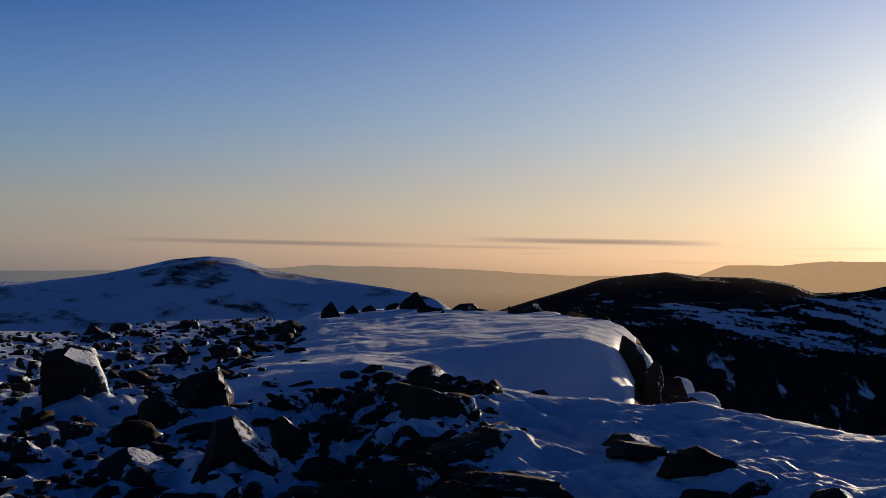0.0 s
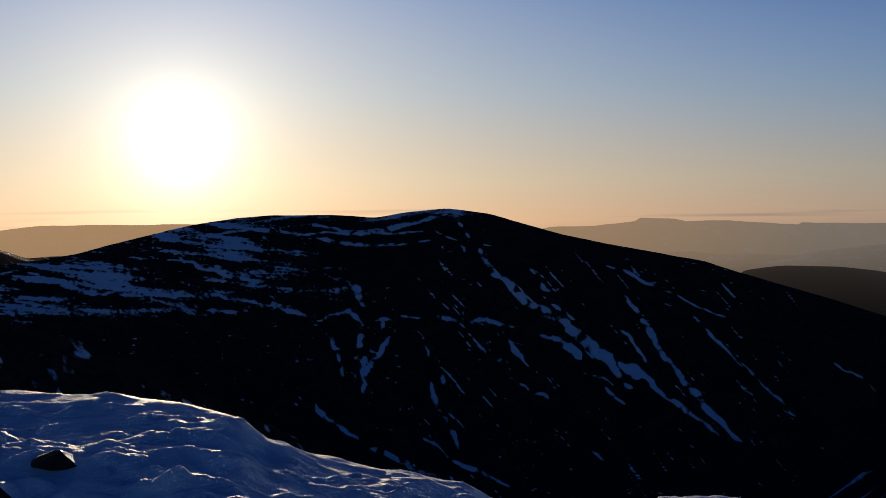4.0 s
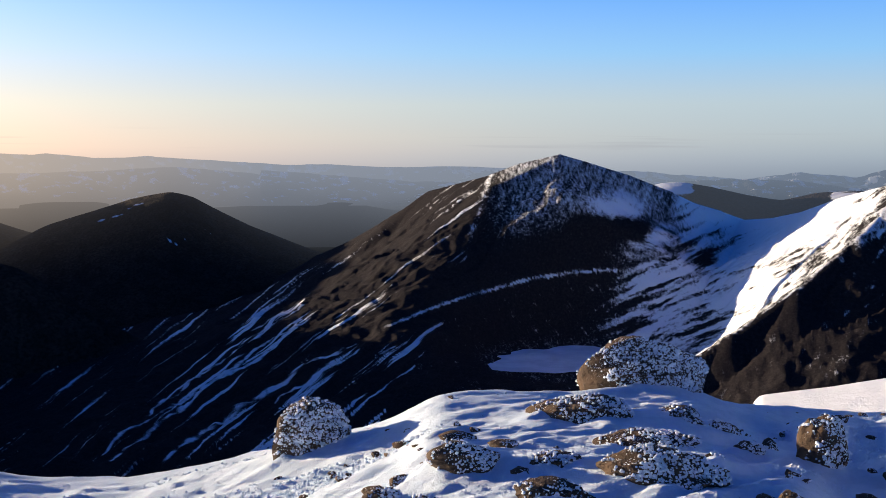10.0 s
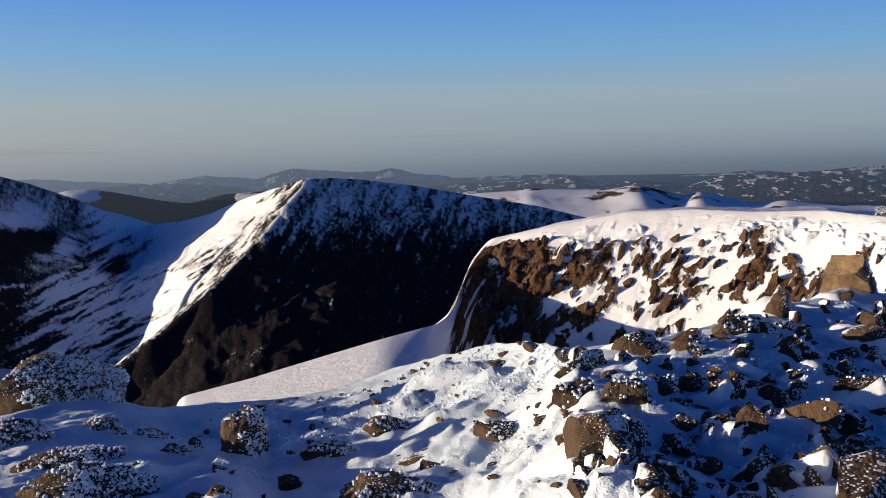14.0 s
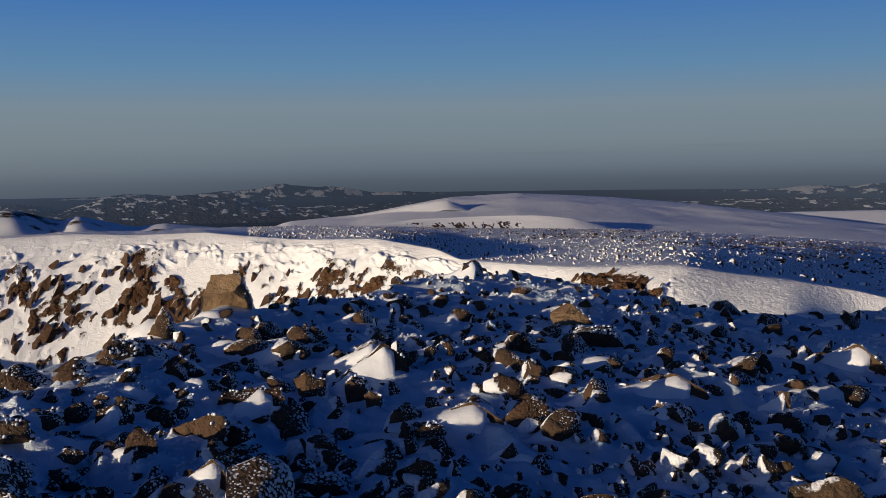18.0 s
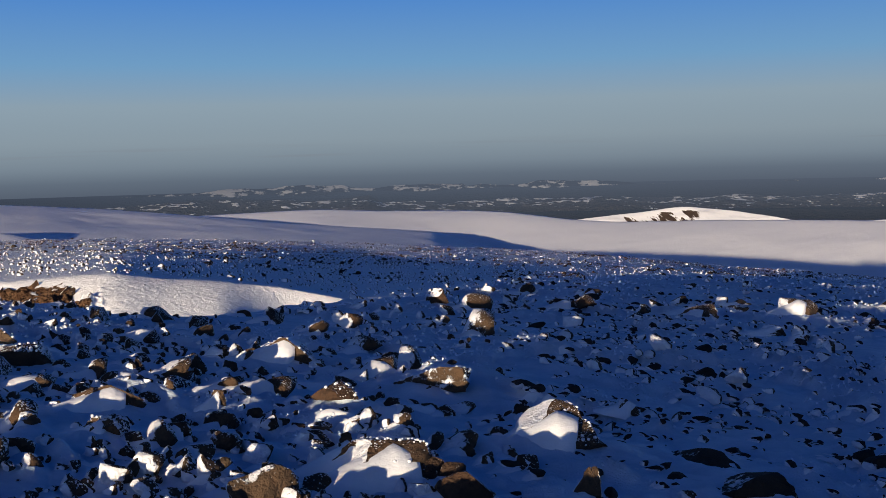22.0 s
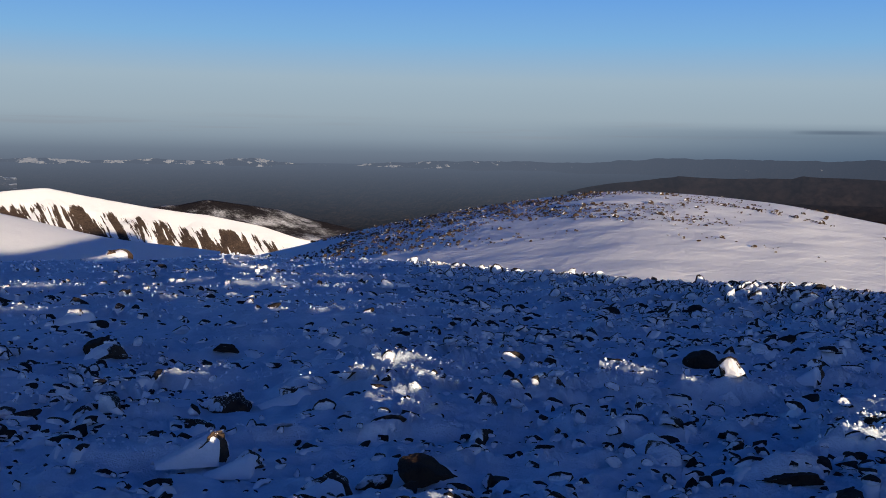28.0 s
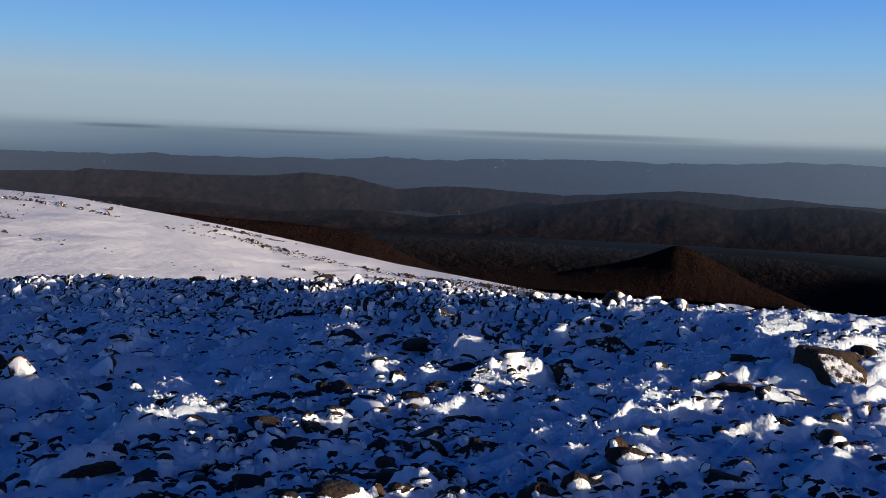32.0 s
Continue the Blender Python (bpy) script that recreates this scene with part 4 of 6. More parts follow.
LAKE = (81.9, -11.07, 1880)
make_peaks()
fan("back_hill", M_BACK, "dark hill behind the pass with a sunlit snow cap", "hill", [
    [(83, -4.5, 2900), (100, -4.5, 2900)],
    [(83, -2.4, 3350), (84.9, -1.75, 3350), (86.2, -1.45, 3350), (87.2, -1.42, 3350), (88.5, -1.62, 3350), (90.6, -2.05, 3350), (92.2, -2.3, 3350), (94.0, -1.85, 3350), (96.2, -1.75, 3350), (100, -2.4, 3350)],
    [(83, -5, 3900), (100, -5, 3900)]], (60, 16), daz=0.06, shape=(ess, None), relief=slope_relief(150, 8, 47),
    cover=lambda x, y, s, z, az: -0.2 + 0.45 * fractal(x / 50, y / 90, 4, seed=48) + 1.3 * smooth(-az, -88.2, -87.3) * smooth(s, 0.62, 0.8) + 0.8 * smooth(-np.abs(az - 95.3), -1.2, -0.4) * smooth(s, 0.55, 0.8))

# the near corrie: snow slope, granite prow, headwall and the stony plateau above it
RIM = sorted([(90, -16, 150), (88.7, -13.12, 150), (91.2, -12.45, 150), (94.9, -11.73, 150), (98.1, -10.94, 152), (102.4, -9.85, 155), (105.2, -9.2, 166), (106.0, -8.7, 180), (106.5, -7.5, 194), (107.2, -5.9, 206), (108.2, -4.75, 213), (109.7, -4.37, 210), (112.0, -3.89, 208), (115.7, -3.21, 206), (119.2, -3.11, 203), (122.2, -3.26, 199), (125.8, -3.21, 194), (127.3, -3.39, 190), (130.7, -3.71, 183),
              (131.4, -3.72, 178), (134.9, -3.74, 170), (138.2, -4.37, 158), (139.4, -4.95, 146), (143.0, -5.26, 130), (146.1, -5.41, 118), (149.8, -5.28, 112), (151.5, -5.29, 110), (154.1, -5.71, 110), (157.1, -6.01, 110), (160.1, -6.45, 112), (163.8, -7.28, 115), (170, -7.2, 130), (192, -7.6, 165), (214, -8.0, 165)])


BACK = [(90, -17, 190), (100, -13, 200), (106.0, -8.6, 226), (107.2, -5.8, 246), (108.2, -4.65, 260), (112.0, -3.80, 300), (115.7, -3.12, 330), (119.2, -3.02, 350), (122.2, -3.08, 360), (125.8, -2.99, 420), (130.7, -2.98, 480), (138.8, -3.24, 560), (148.0, -3.35, 560), (154.1, -3.60, 560), (161.5, -3.99, 560), (170.3, -4.60, 520), (168.5, -4.48, 500), (177.6, -5.12, 460), (183.8, -5.77, 400), (189.8, -6.21, 340), (206, -7.2, 300), (214, -7.4, 260)]


def wall_foot(b):
    az, el, r = b
    return (az, el - 8.0, r - (24.0 if az < 158 else 6.0)) if az > 105.9 else (az, el - 10, r - 70)


def wall_rock(az, s):
    """Ribs and blocks of bare granite on the headwall, in metres along and down the face."""
    a, b = az * 3.4, s * 34.0
    ribs = fractal((a - 0.7 * b) / 7, (b + 0.25 * a) / 13, 4, gain=0.6, seed=30)
    blocks = fractal((a - 0.5 * b) / 2.6, (b + 0.4 * a) / 3.4, 3, gain=0.7, seed=31)
    return ribs, blocks


def wall_relief(x, y, s, r):
    az = np.degrees(np.arctan2(x, y))
    face = smooth(s, 0.0, 0.1) * smooth(-s, -0.97, -0.75)
    ribs, blocks = wall_rock(az, s)
    prow = smooth(-np.abs(az - 109.6), -3.0, -1.0)
    bare = smooth(0.40 + 0.6 * ribs + 0.85 * blocks, 0.35, 0.75) + prow
    return face * (np.maximum(ribs, -0.2) * (0.8 + 1.5 * prow) + 0.9 * blocks * bare) * smooth(az, 105.4, 106.4) * smooth(-az, -152, -149.5) + 0.3 * fractal(x / 9, y / 9, 4, seed=33) * smooth(s, 1, 1.2)


def wall_cover(x, y, s, z, az):
    ribs, blocks = wall_rock(az, s)
    depth = smooth(-s, -0.93, -0.45) * (1 - 0.75 * smooth(az, 150, 151.5))
    rock = depth * (0.40 + 0.6 * ribs + 0.85 * blocks) + (0.75 + 0.4 * ribs + 0.6 * blocks) * smooth(-np.abs(az - 108.9), -3.4, -1.6) * np.maximum(smooth(-s, -0.985, -0.93), smooth(-az, -108.6, -107.8))
    rock = rock + (0.9 + 0.5 * blocks) * smooth(-np.abs(az - 147.8), -2.2, -1.4) * smooth(-s, -0.97, -0.85)
    rock = rock * smooth(az, 105.5, 106.1)
    top = 0.78 + 0.30 * fractal(x / 30, y / 30, 3, seed=34) + 0.35 * smooth(-s, -1.25, -1.05)
    top = np.where(az < 128, 1.1 - (0.9 + 0.5 * blocks) * smooth(-az, -108.4, -107.6) * smooth(az, 105.6, 106.1) * smooth(-s, -1.6, -1.25), top)
    return np.where(s < 1, 1.15 - rock, top)


fan("corrie_rim", M_CLIFF, "sunlit corrie headwall of snow and brown granite ribs under a stony plateau", "cliff", [
    [wall_foot(b) for b in RIM], RIM, BACK,
    [(90, -22, 300), (107, -12, 400), (130, -7, 1000), (214, -10, 800)]], (110, 90, 16), daz=0.08, shape=(lambda u: 1 - (1 - u) ** 1.35, None, None), relief=wall_relief, cover=wall_cover)

# snow domes and far snow hills
fan("snow_dome", M_WHITE, "long snow dome with a lit corniced edge", "hill", [
    [(128, -5.2, 700), (178, -5.6, 700)],
    [(128, -3.5, 1100), (124.6, -2.81, 1100), (130.1, -2.76, 1100), (133.8, -2.45, 1150), (137.6, -1.79, 1200), (138.8, -1.57, 1250), (142.5, -1.36, 1300), (144.9, -1.46, 1300), (148.0, -1.66, 1300), (151.0, -1.92, 1300), (154.1, -2.26, 1250), (160.1, -2.97, 1200), (168.5, -3.71, 1200), (178, -7, 1200)],
    [(128, -7, 2000), (178, -7, 2000)]], (80, 30), shape=(ess, None), relief=slope_relief(150, 3, 35), cover=patchy(0.95, 60, 0.3, 36))
fan("far_dome", M_WHITE, "broad smooth snowfield dome", "hill", [
    [(146, -13, 800), (206, -13.5, 700)],
    [(146, -4, 1500), (150.1, -2.31, 1500), (154.1, -2.51, 1500), (161.5, -2.32, 1500), (165.8, -2.51, 1500), (162.6, -2.33, 1500), (170.3, -2.58, 1500), (172.8, -2.73, 1450), (175.2, -3.14, 1400), (178.3, -3.41, 1350), (183.8, -3.36, 1300), (191.2, -3.40, 1200), (194.1, -3.70, 1150), (196.9, -4.38, 1100), (200.0, -5.25, 1000), (206, -6, 900)],
    [(146, -7, 2100), (206, -8, 1500)]], (80, 30), soft=1.0, shape=(lambda u: 1 - (1 - u) ** 1.15, None), relief=slope_relief(200, 3, 37), cover=patchy(1.1, 60, 0.15, 38))
fan("snow_peak", M_WHITE, "distant snow mountain with dark rock ribs", "mountain", [
    [(168, -4.8, 2050), (190, -4.8, 2050)],
    [(168, -3.5, 2100), (171.5, -3.59, 2100), (176.1, -3.25, 2150), (179.8, -2.85, 2200), (181.8, -2.60, 2200), (184.4, -2.87, 2200), (186.8, -3.26, 2150), (191.2, -3.82, 2100), (190, -4, 2100)],
    [(168, -7, 2600), (190, -7, 2600)]], (60, 20), daz=0.04, relief=slope_relief(60, 4, 39), cover=lambda x, y, s, z, az: 1.05 - smooth(-s, -0.97, -0.85) * smooth(-np.abs(az - 180.6), -2.6, -1.4) * (1.05 + 1.3 * fractal(az * 3.4 + 7.0 * s, s * 2.2, 5, gain=0.7, seed=40) - 0.55 * s))
fan("ribbed_mountain", M_WHITE, "sunlit snow mountain with dark ribbed crags", "mountain", [
    [(184, -8.5, 1360), (216, -10.5, 1250)],
    [(184, -4.5, 1550), (188.5, -3.49, 1600), (192.2, -3.36, 1600), (194.6, -2.92, 1600), (197.3, -2.65, 1600), (199.2, -3.08, 1600), (202.3, -3.68, 1550), (205.3, -4.06, 1500), (208.2, -4.68, 1450), (210.1, -5.30, 1400), (212.5, -5.77, 1400), (216, -7, 1350)],
    [(184, -7, 2300), (216, -10, 2100)]], (110, 30), daz=0.04, relief=slope_relief(60, 5, 41), cover=lambda x, y, s, z, az: 1.05 - smooth(-s, -0.95, -0.8) * smooth(az, 193.0, 196) * (1.22 + 1.3 * fractal(az * 2.6 + 7.0 * s, s * 2.2, 5, gain=0.7, seed=42) - 0.72 * s))
fan("brown_hill", M_MID, "dark brown hill with broken snow patches", "hill", [
    [(192, -8, 1900), (222, -8, 1900)],
    [(192, -5, 2400), (200.8, -3.90, 2400), (203.5, -3.53, 2400), (205.3, -3.27, 2400), (209.6, -3.92, 2400), (212.2, -4.61, 2400), (203.7, -3.60, 2400), (206.3, -3.38, 2400), (209.3, -3.79, 2400), (212.6, -4.67, 2400), (215.4, -5.50, 2400), (222, -7, 2300)],
    [(192, -7, 3000), (222, -9, 3000)]], (50, 20), relief=slope_relief(100, 8, 43), cover=patchy(0.2, 60, 0.5, 44))
DOME = [
    [(196, -10, 140), (230, -12, 125), (250, -13, 120), (300, -18, 115)],
    [(196, -8, 300), (208.4, -6.22, 330), (212.9, -4.92, 340), (216.0, -4.27, 350), (220.0, -3.43, 360), (223.3, -2.90, 370), (226.0, -2.54, 370), (228.4, -2.36, 370), (232.0, -2.59, 370), (233.7, -2.63, 370), (234.0, -2.73, 370), (236.7, -2.97, 360), (239.5, -3.56, 350), (241.8, -3.90, 340), (245.3, -4.58, 330), (248.7, -5.26, 320), (253.0, -6.15, 300), (257.6, -6.82, 280), (262.3, -7.53, 260), (268.3, -8.23, 240), (300, -14, 200)],
    [(196, -14, 700), (300, -25, 500)]]
DOME_RELIEF = slope_relief(15, 0.5, 45)
fan("stony_dome", M_WHITE, "smooth snow dome with a stony top, lit by low sun", "hill", DOME, (140, 30), soft=1.6, shape=(bulge, None), relief=DOME_RELIEF, cover=lambda x, y, s, z, az: 1.0 + 0.2 * fractal(x / 12, y / 12, 4, seed=46))


fan("cornice_scarp", M_WHITE, "sunlit corniced scarp below the snow dome with dark ribs", "scarp", [
    [(134.9, -3.08, 880), (137.0, -3.13, 880), (139.4, -3.22, 880), (141.8, -3.27, 880), (143.7, -3.34, 880), (145.5, -3.40, 880), (146.7, -3.49, 880), (148.9, -3.64, 880)], [(134.9, -3.02, 905), (137.0, -2.71, 905), (139.4, -2.64, 905), (141.8, -2.57, 905), (143.7, -2.58, 905), (145.5, -2.76, 905), (146.7, -3.06, 905), (148.9, -3.58, 905)], [(134.9, -3.08, 960), (141.8, -2.76, 960), (145.5, -2.94, 960), (148.9, -3.67, 960)]], (30, 6), daz=0.08,
    cover=lambda x, y, s, z, az: 1.05 - smooth(-s, -0.75, -0.4) * smooth(-np.abs(az - 139.6), -4.2, -2.5) * (0.5 + 1.0 * fractal(az * 6 + s, s * 2.2, 4, gain=0.7, seed=52) - 0.3 * s))
fan("far_cornice", M_WHITE, "thin sunlit cornice with dark crags at the dome's end", "scarp", [
    [(129.8, -2.90, 1080), (131.8, -2.90, 1080), (133.8, -2.87, 1080), (135.8, -2.74, 1080), (137.6, -2.42, 1080), (138.8, -2.21, 1080), (140.3, -2.36, 1080)], [(129.8, -2.84, 1110), (131.8, -2.69, 1110), (133.8, -2.45, 1110), (135.8, -2.17, 1110), (137.6, -1.85, 1110), (138.8, -1.72, 1110), (140.3, -2.24, 1110)], [(129.8, -2.93, 1180), (133.8, -2.63, 1180), (137.6, -2.00, 1180), (140.3, -2.48, 1180)]], (24, 6), daz=0.08,
    cover=lambda x, y, s, z, az: 1.05 - smooth(-s, -0.85, -0.6) * smooth(-np.abs(az - 133.3), -3.4, -1.6) * (0.62 + 1.0 * fractal(az * 6 + s, s * 2.2, 4, gain=0.7, seed=53) - 0.5 * s))
fan("moor_cone", M_PEAT, "small brown conical moorland hill catching low sun", "hill", [
    [(252, -7, 3300), (276, -7.5, 3300)],
    [(252, -6.2, 3500), (262.2, -6.16, 3500), (265.2, -5.52, 3500), (266.7, -5.02, 3500), (268.1, -4.43, 3500), (269.3, -4.81, 3500), (272.0, -6.19, 3500), (276, -7.6, 3500)],
    [(252, -7.5, 3800), (276, -8, 3800)]], (30, 10), relief=slope_relief(60, 4, 54), cover=patchy(-0.3, 60, 0.2, 55))
fan("brown_ridge", M_PEAT, "dark brown heather ridge dropping to the lowland", "ridge", [
    [(226, -8, 2300), (262, -9, 2300)],
    [(226, -4, 2700), (235.3, -3.28, 2700), (239.8, -3.55, 2700), (243.8, -3.89, 2700), (247.4, -4.07, 2700), (251.1, -4.49, 2700), (253.6, -5.58, 2700), (257.7, -7.28, 2700), (262, -8, 2700)],
    [(226, -8, 3300), (262, -9, 3300)]], (40, 16), relief=slope_relief(120, 8, 56), cover=patchy(-0.2, 60, 0.35, 57))
fan("white_moor", M_WHITE, "low sunlit snowfield beyond the corrie", "hill", [
    [(88, -6.0, 2700), (134, -5.0, 2700)],
    [(88, -4.0, 3300), (104.1, -2.46, 3300), (107.5, -2.12, 3300), (110.2, -1.90, 3300), (116.3, -1.81, 3300), (119.3, -2.16, 3300), (123.7, -2.67, 3300), (110.1, -1.99, 3300), (114.3, -2.01, 3300), (118.6, -2.44, 3300), (122.2, -2.84, 3300), (134, -3.8, 3300)],
    [(88, -7, 3700), (134, -6, 3700)]], (50, 16), shape=(ess, None), relief=slope_relief(200, 6, 58), cover=patchy(0.75, 90, 0.6, 59))

# far ranges, the backdrop, their haze a glow of the material itself
def far_range(label, mat, crest, r, rough, seed, snow=0.0):
    pts = sorted(crest)
    a0, a1 = pts[0][0], pts[-1][0]
    az = np.arange(a0, a1, 0.06)
    el = np.interp(az, [p[0] for p in pts], [p[1] for p in pts]) + rough * fractal(az / 2.5, az * 0 + seed, 5, gain=0.55)
    el = np.where((az - a0 < 0) | (az > a1), -3, el)
    k = np.linspace(0, 1, 28)[:, None]
    rr = r - 260 * (1 - k) + 0 * az[None, :]
    x, y = rr * np.sin(np.radians(az)), rr * np.cos(np.radians(az))
    z = EYE + r * np.tan(np.radians(el)) * k + (1 - k) * r * math.tan(radians(-2.6 if r > 4550 else -4.2)) + 12 * fractal(x / 200, y / 200, 4, seed=seed) * (1 - k) * k * 4
    sheet("distant_range", az, rr, z, snow + 0.7 * fractal(az[None, :] * 1.9, k * 11 + seed, 5, gain=0.65, seed=seed + 3) + 0.34 * k - 0.62 * smooth(az, 210, 228)[None, :], mat, label, "range")


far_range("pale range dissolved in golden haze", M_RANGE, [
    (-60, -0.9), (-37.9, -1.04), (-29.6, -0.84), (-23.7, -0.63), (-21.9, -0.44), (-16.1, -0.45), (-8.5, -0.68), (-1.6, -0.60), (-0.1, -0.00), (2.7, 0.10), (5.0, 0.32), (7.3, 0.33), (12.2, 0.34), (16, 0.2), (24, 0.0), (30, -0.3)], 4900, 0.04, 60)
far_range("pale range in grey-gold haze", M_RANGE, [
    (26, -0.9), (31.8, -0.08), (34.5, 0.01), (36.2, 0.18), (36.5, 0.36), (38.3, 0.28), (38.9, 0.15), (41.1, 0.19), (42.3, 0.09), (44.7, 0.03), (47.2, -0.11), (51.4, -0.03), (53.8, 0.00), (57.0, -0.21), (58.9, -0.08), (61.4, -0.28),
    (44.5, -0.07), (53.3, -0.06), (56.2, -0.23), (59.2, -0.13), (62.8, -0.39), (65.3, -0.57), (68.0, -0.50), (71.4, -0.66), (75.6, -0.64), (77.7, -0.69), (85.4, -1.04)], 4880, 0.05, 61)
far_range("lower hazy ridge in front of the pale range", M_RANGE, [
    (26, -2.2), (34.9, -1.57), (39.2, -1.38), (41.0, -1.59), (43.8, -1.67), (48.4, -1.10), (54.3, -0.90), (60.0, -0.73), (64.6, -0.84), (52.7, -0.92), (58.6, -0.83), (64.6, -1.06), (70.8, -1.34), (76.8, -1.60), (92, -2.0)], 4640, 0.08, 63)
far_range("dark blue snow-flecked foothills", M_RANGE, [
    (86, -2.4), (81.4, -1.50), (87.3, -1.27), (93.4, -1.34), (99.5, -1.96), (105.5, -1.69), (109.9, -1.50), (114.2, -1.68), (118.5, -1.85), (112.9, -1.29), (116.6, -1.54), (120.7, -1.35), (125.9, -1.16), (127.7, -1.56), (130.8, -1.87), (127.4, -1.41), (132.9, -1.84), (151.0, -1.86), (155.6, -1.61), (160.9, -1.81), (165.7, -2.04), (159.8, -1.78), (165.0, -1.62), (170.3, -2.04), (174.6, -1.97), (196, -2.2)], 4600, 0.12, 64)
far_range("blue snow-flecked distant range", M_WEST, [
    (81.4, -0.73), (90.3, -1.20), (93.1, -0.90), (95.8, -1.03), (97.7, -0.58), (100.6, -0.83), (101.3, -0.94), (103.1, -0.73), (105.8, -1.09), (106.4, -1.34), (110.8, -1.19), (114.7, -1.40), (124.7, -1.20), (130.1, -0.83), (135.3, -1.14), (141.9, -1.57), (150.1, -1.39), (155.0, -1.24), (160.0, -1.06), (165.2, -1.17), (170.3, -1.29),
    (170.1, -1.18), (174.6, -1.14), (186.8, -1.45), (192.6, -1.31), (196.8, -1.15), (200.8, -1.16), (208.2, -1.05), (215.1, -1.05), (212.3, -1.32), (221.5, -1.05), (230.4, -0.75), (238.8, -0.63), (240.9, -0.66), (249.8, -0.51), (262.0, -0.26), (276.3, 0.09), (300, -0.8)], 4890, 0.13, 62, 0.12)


# ---- stones ----
def rock_mesh(name, seed, level, cuts=7, lump=0.16, cut=(0.45, 0.8)):
    """An angular weathered stone that fills a box 1 wide, 1 deep and 1.3 high, its lowest 0.3 for the snow."""
    rnd = np.random.RandomState(seed)
    bm = bmesh.new()
    bmesh.ops.create_icosphere(bm, subdivisions=level, radius=1)
    v = np.array([p.co for p in bm.verts])
    for k in range(cuts):
        d = rnd.normal(size=3)
        d[2] = abs(d[2]) * 0.8 if k % 2 else d[2]
        d /= np.linalg.norm(d)
        over = v @ d - rnd.uniform(*cut)
        v = v - np.clip(over, 0, None)[:, None] * d[None, :] * 0.98
    off = rnd.uniform(0, 50)
    for scale, amp in ((1.6, lump), (4.5, lump * 0.35), (11, lump * 0.14)):
        push = fractal(v[:, 0] * scale + off, v[:, 1] * scale + v[:, 2] * scale * 1.3, 2, seed=seed)
        v = v * (1 + amp * push)[:, None]
    lo, hi = v.min(0), v.max(0)
    v = (v - (lo + hi) / 2) / (hi - lo)
    v[:, 2] = (v[:, 2] + 0.5) * 1.3 - 0.3
    for p, c in zip(bm.verts, v):
        p.co = c
    for f in bm.faces:
        f.smooth = True
    me = bpy.data.meshes.new(name)
    bm.to_mesh(me)
    bm.free()
    me.set_sharp_from_angle(angle=radians(32))
    return me


WIND = Vector((0.80, 0.05, 0.42)).normalized()
HOAR_WIND = Vector((-0.50, -0.62, 0.50)).normalized()


def stone_material(name, colours, rime, plaster, wind=WIND, ragged=1.0):
    """Granite with lichen, hoar crystals in knobs and snow plastered on the windward side."""
    g = Graph(name)
    geo = g.n.new("ShaderNodeNewGeometry")
    pos, nor = geo.outputs["Position"], geo.outputs["Normal"]
    rnd = g.math("FRACT", g.math("ADD", g.n.new("ShaderNodeObjectInfo").outputs["Random"], geo.outputs["Random Per Island"]))
    n1, n2, n3 = g.noise(2.5, 5, 0.65, co=pos), g.noise(14, 4, 0.65, co=pos), g.noise(42, 3, 0.55, co=pos)
    rock = g.mix(g.step(n1, 0.35, 0.65), colours[0], colours[1])
    rock = g.mix(g.math("MULTIPLY", g.step(n2, 0.5, 0.72), 0.7), rock, colours[2])
    rock = g.mix(g.math("MULTIPLY", rnd, 0.35), rock, colours[3])
    d = g.n.new("ShaderNodeVectorMath")
    d.operation = "DOT_PRODUCT"
    g.l.new(nor, d.inputs[0])
    d.inputs[1].default_value = wind
    windward = g.math("ADD", d.outputs["Value"], g.math("MULTIPLY", g.math("SUBTRACT", n2, 0.5), ragged))
    windward = g.math("ADD", windward, g.math("MULTIPLY", g.math("SUBTRACT", rnd, 0.5), 0.5))
    snow = g.step(windward, plaster, plaster + 0.12)
    knob = g.n.new("ShaderNodeTexVoronoi")
    knob.inputs["Scale"].default_value = 46
    g.l.new(pos, knob.inputs["Vector"])
    crust = g.math("ADD", knob.outputs["Distance"], g.math("ADD", g.math("MULTIPLY", g.math("SUBTRACT", n2, 0.5), 0.9), g.math("MULTIPLY", g.math("SUBTRACT", n1, 0.5), 0.7)))
    dh = g.n.new("ShaderNodeVectorMath")
    dh.operation = "DOT_PRODUCT"
    g.l.new(nor, dh.inputs[0])
    dh.inputs[1].default_value = HOAR_WIND
    crust = g.math("SUBTRACT", crust, g.math("MULTIPLY_ADD", dh.outputs["Value"], 0.62, -0.16))
    hoar = g.math("SUBTRACT", 1.0, g.step(crust, rime - 0.05, rime + 0.08))
    white = g.math("MAXIMUM", snow, hoar)
    g.bump(g.math("ADD", g.math("MULTIPLY_ADD", n1, 1.4, g.math("MULTIPLY", n2, 0.7)), g.math("ADD", g.math("MULTIPLY", white, 0.5), g.math("MULTIPLY", n3, 0.3))), 0.85, 0.06)
    return g.finish(g.mix(white, rock, SNOW), g.math("SUBTRACT", 0.9, g.math("MULTIPLY", white, 0.25)), 0.2)


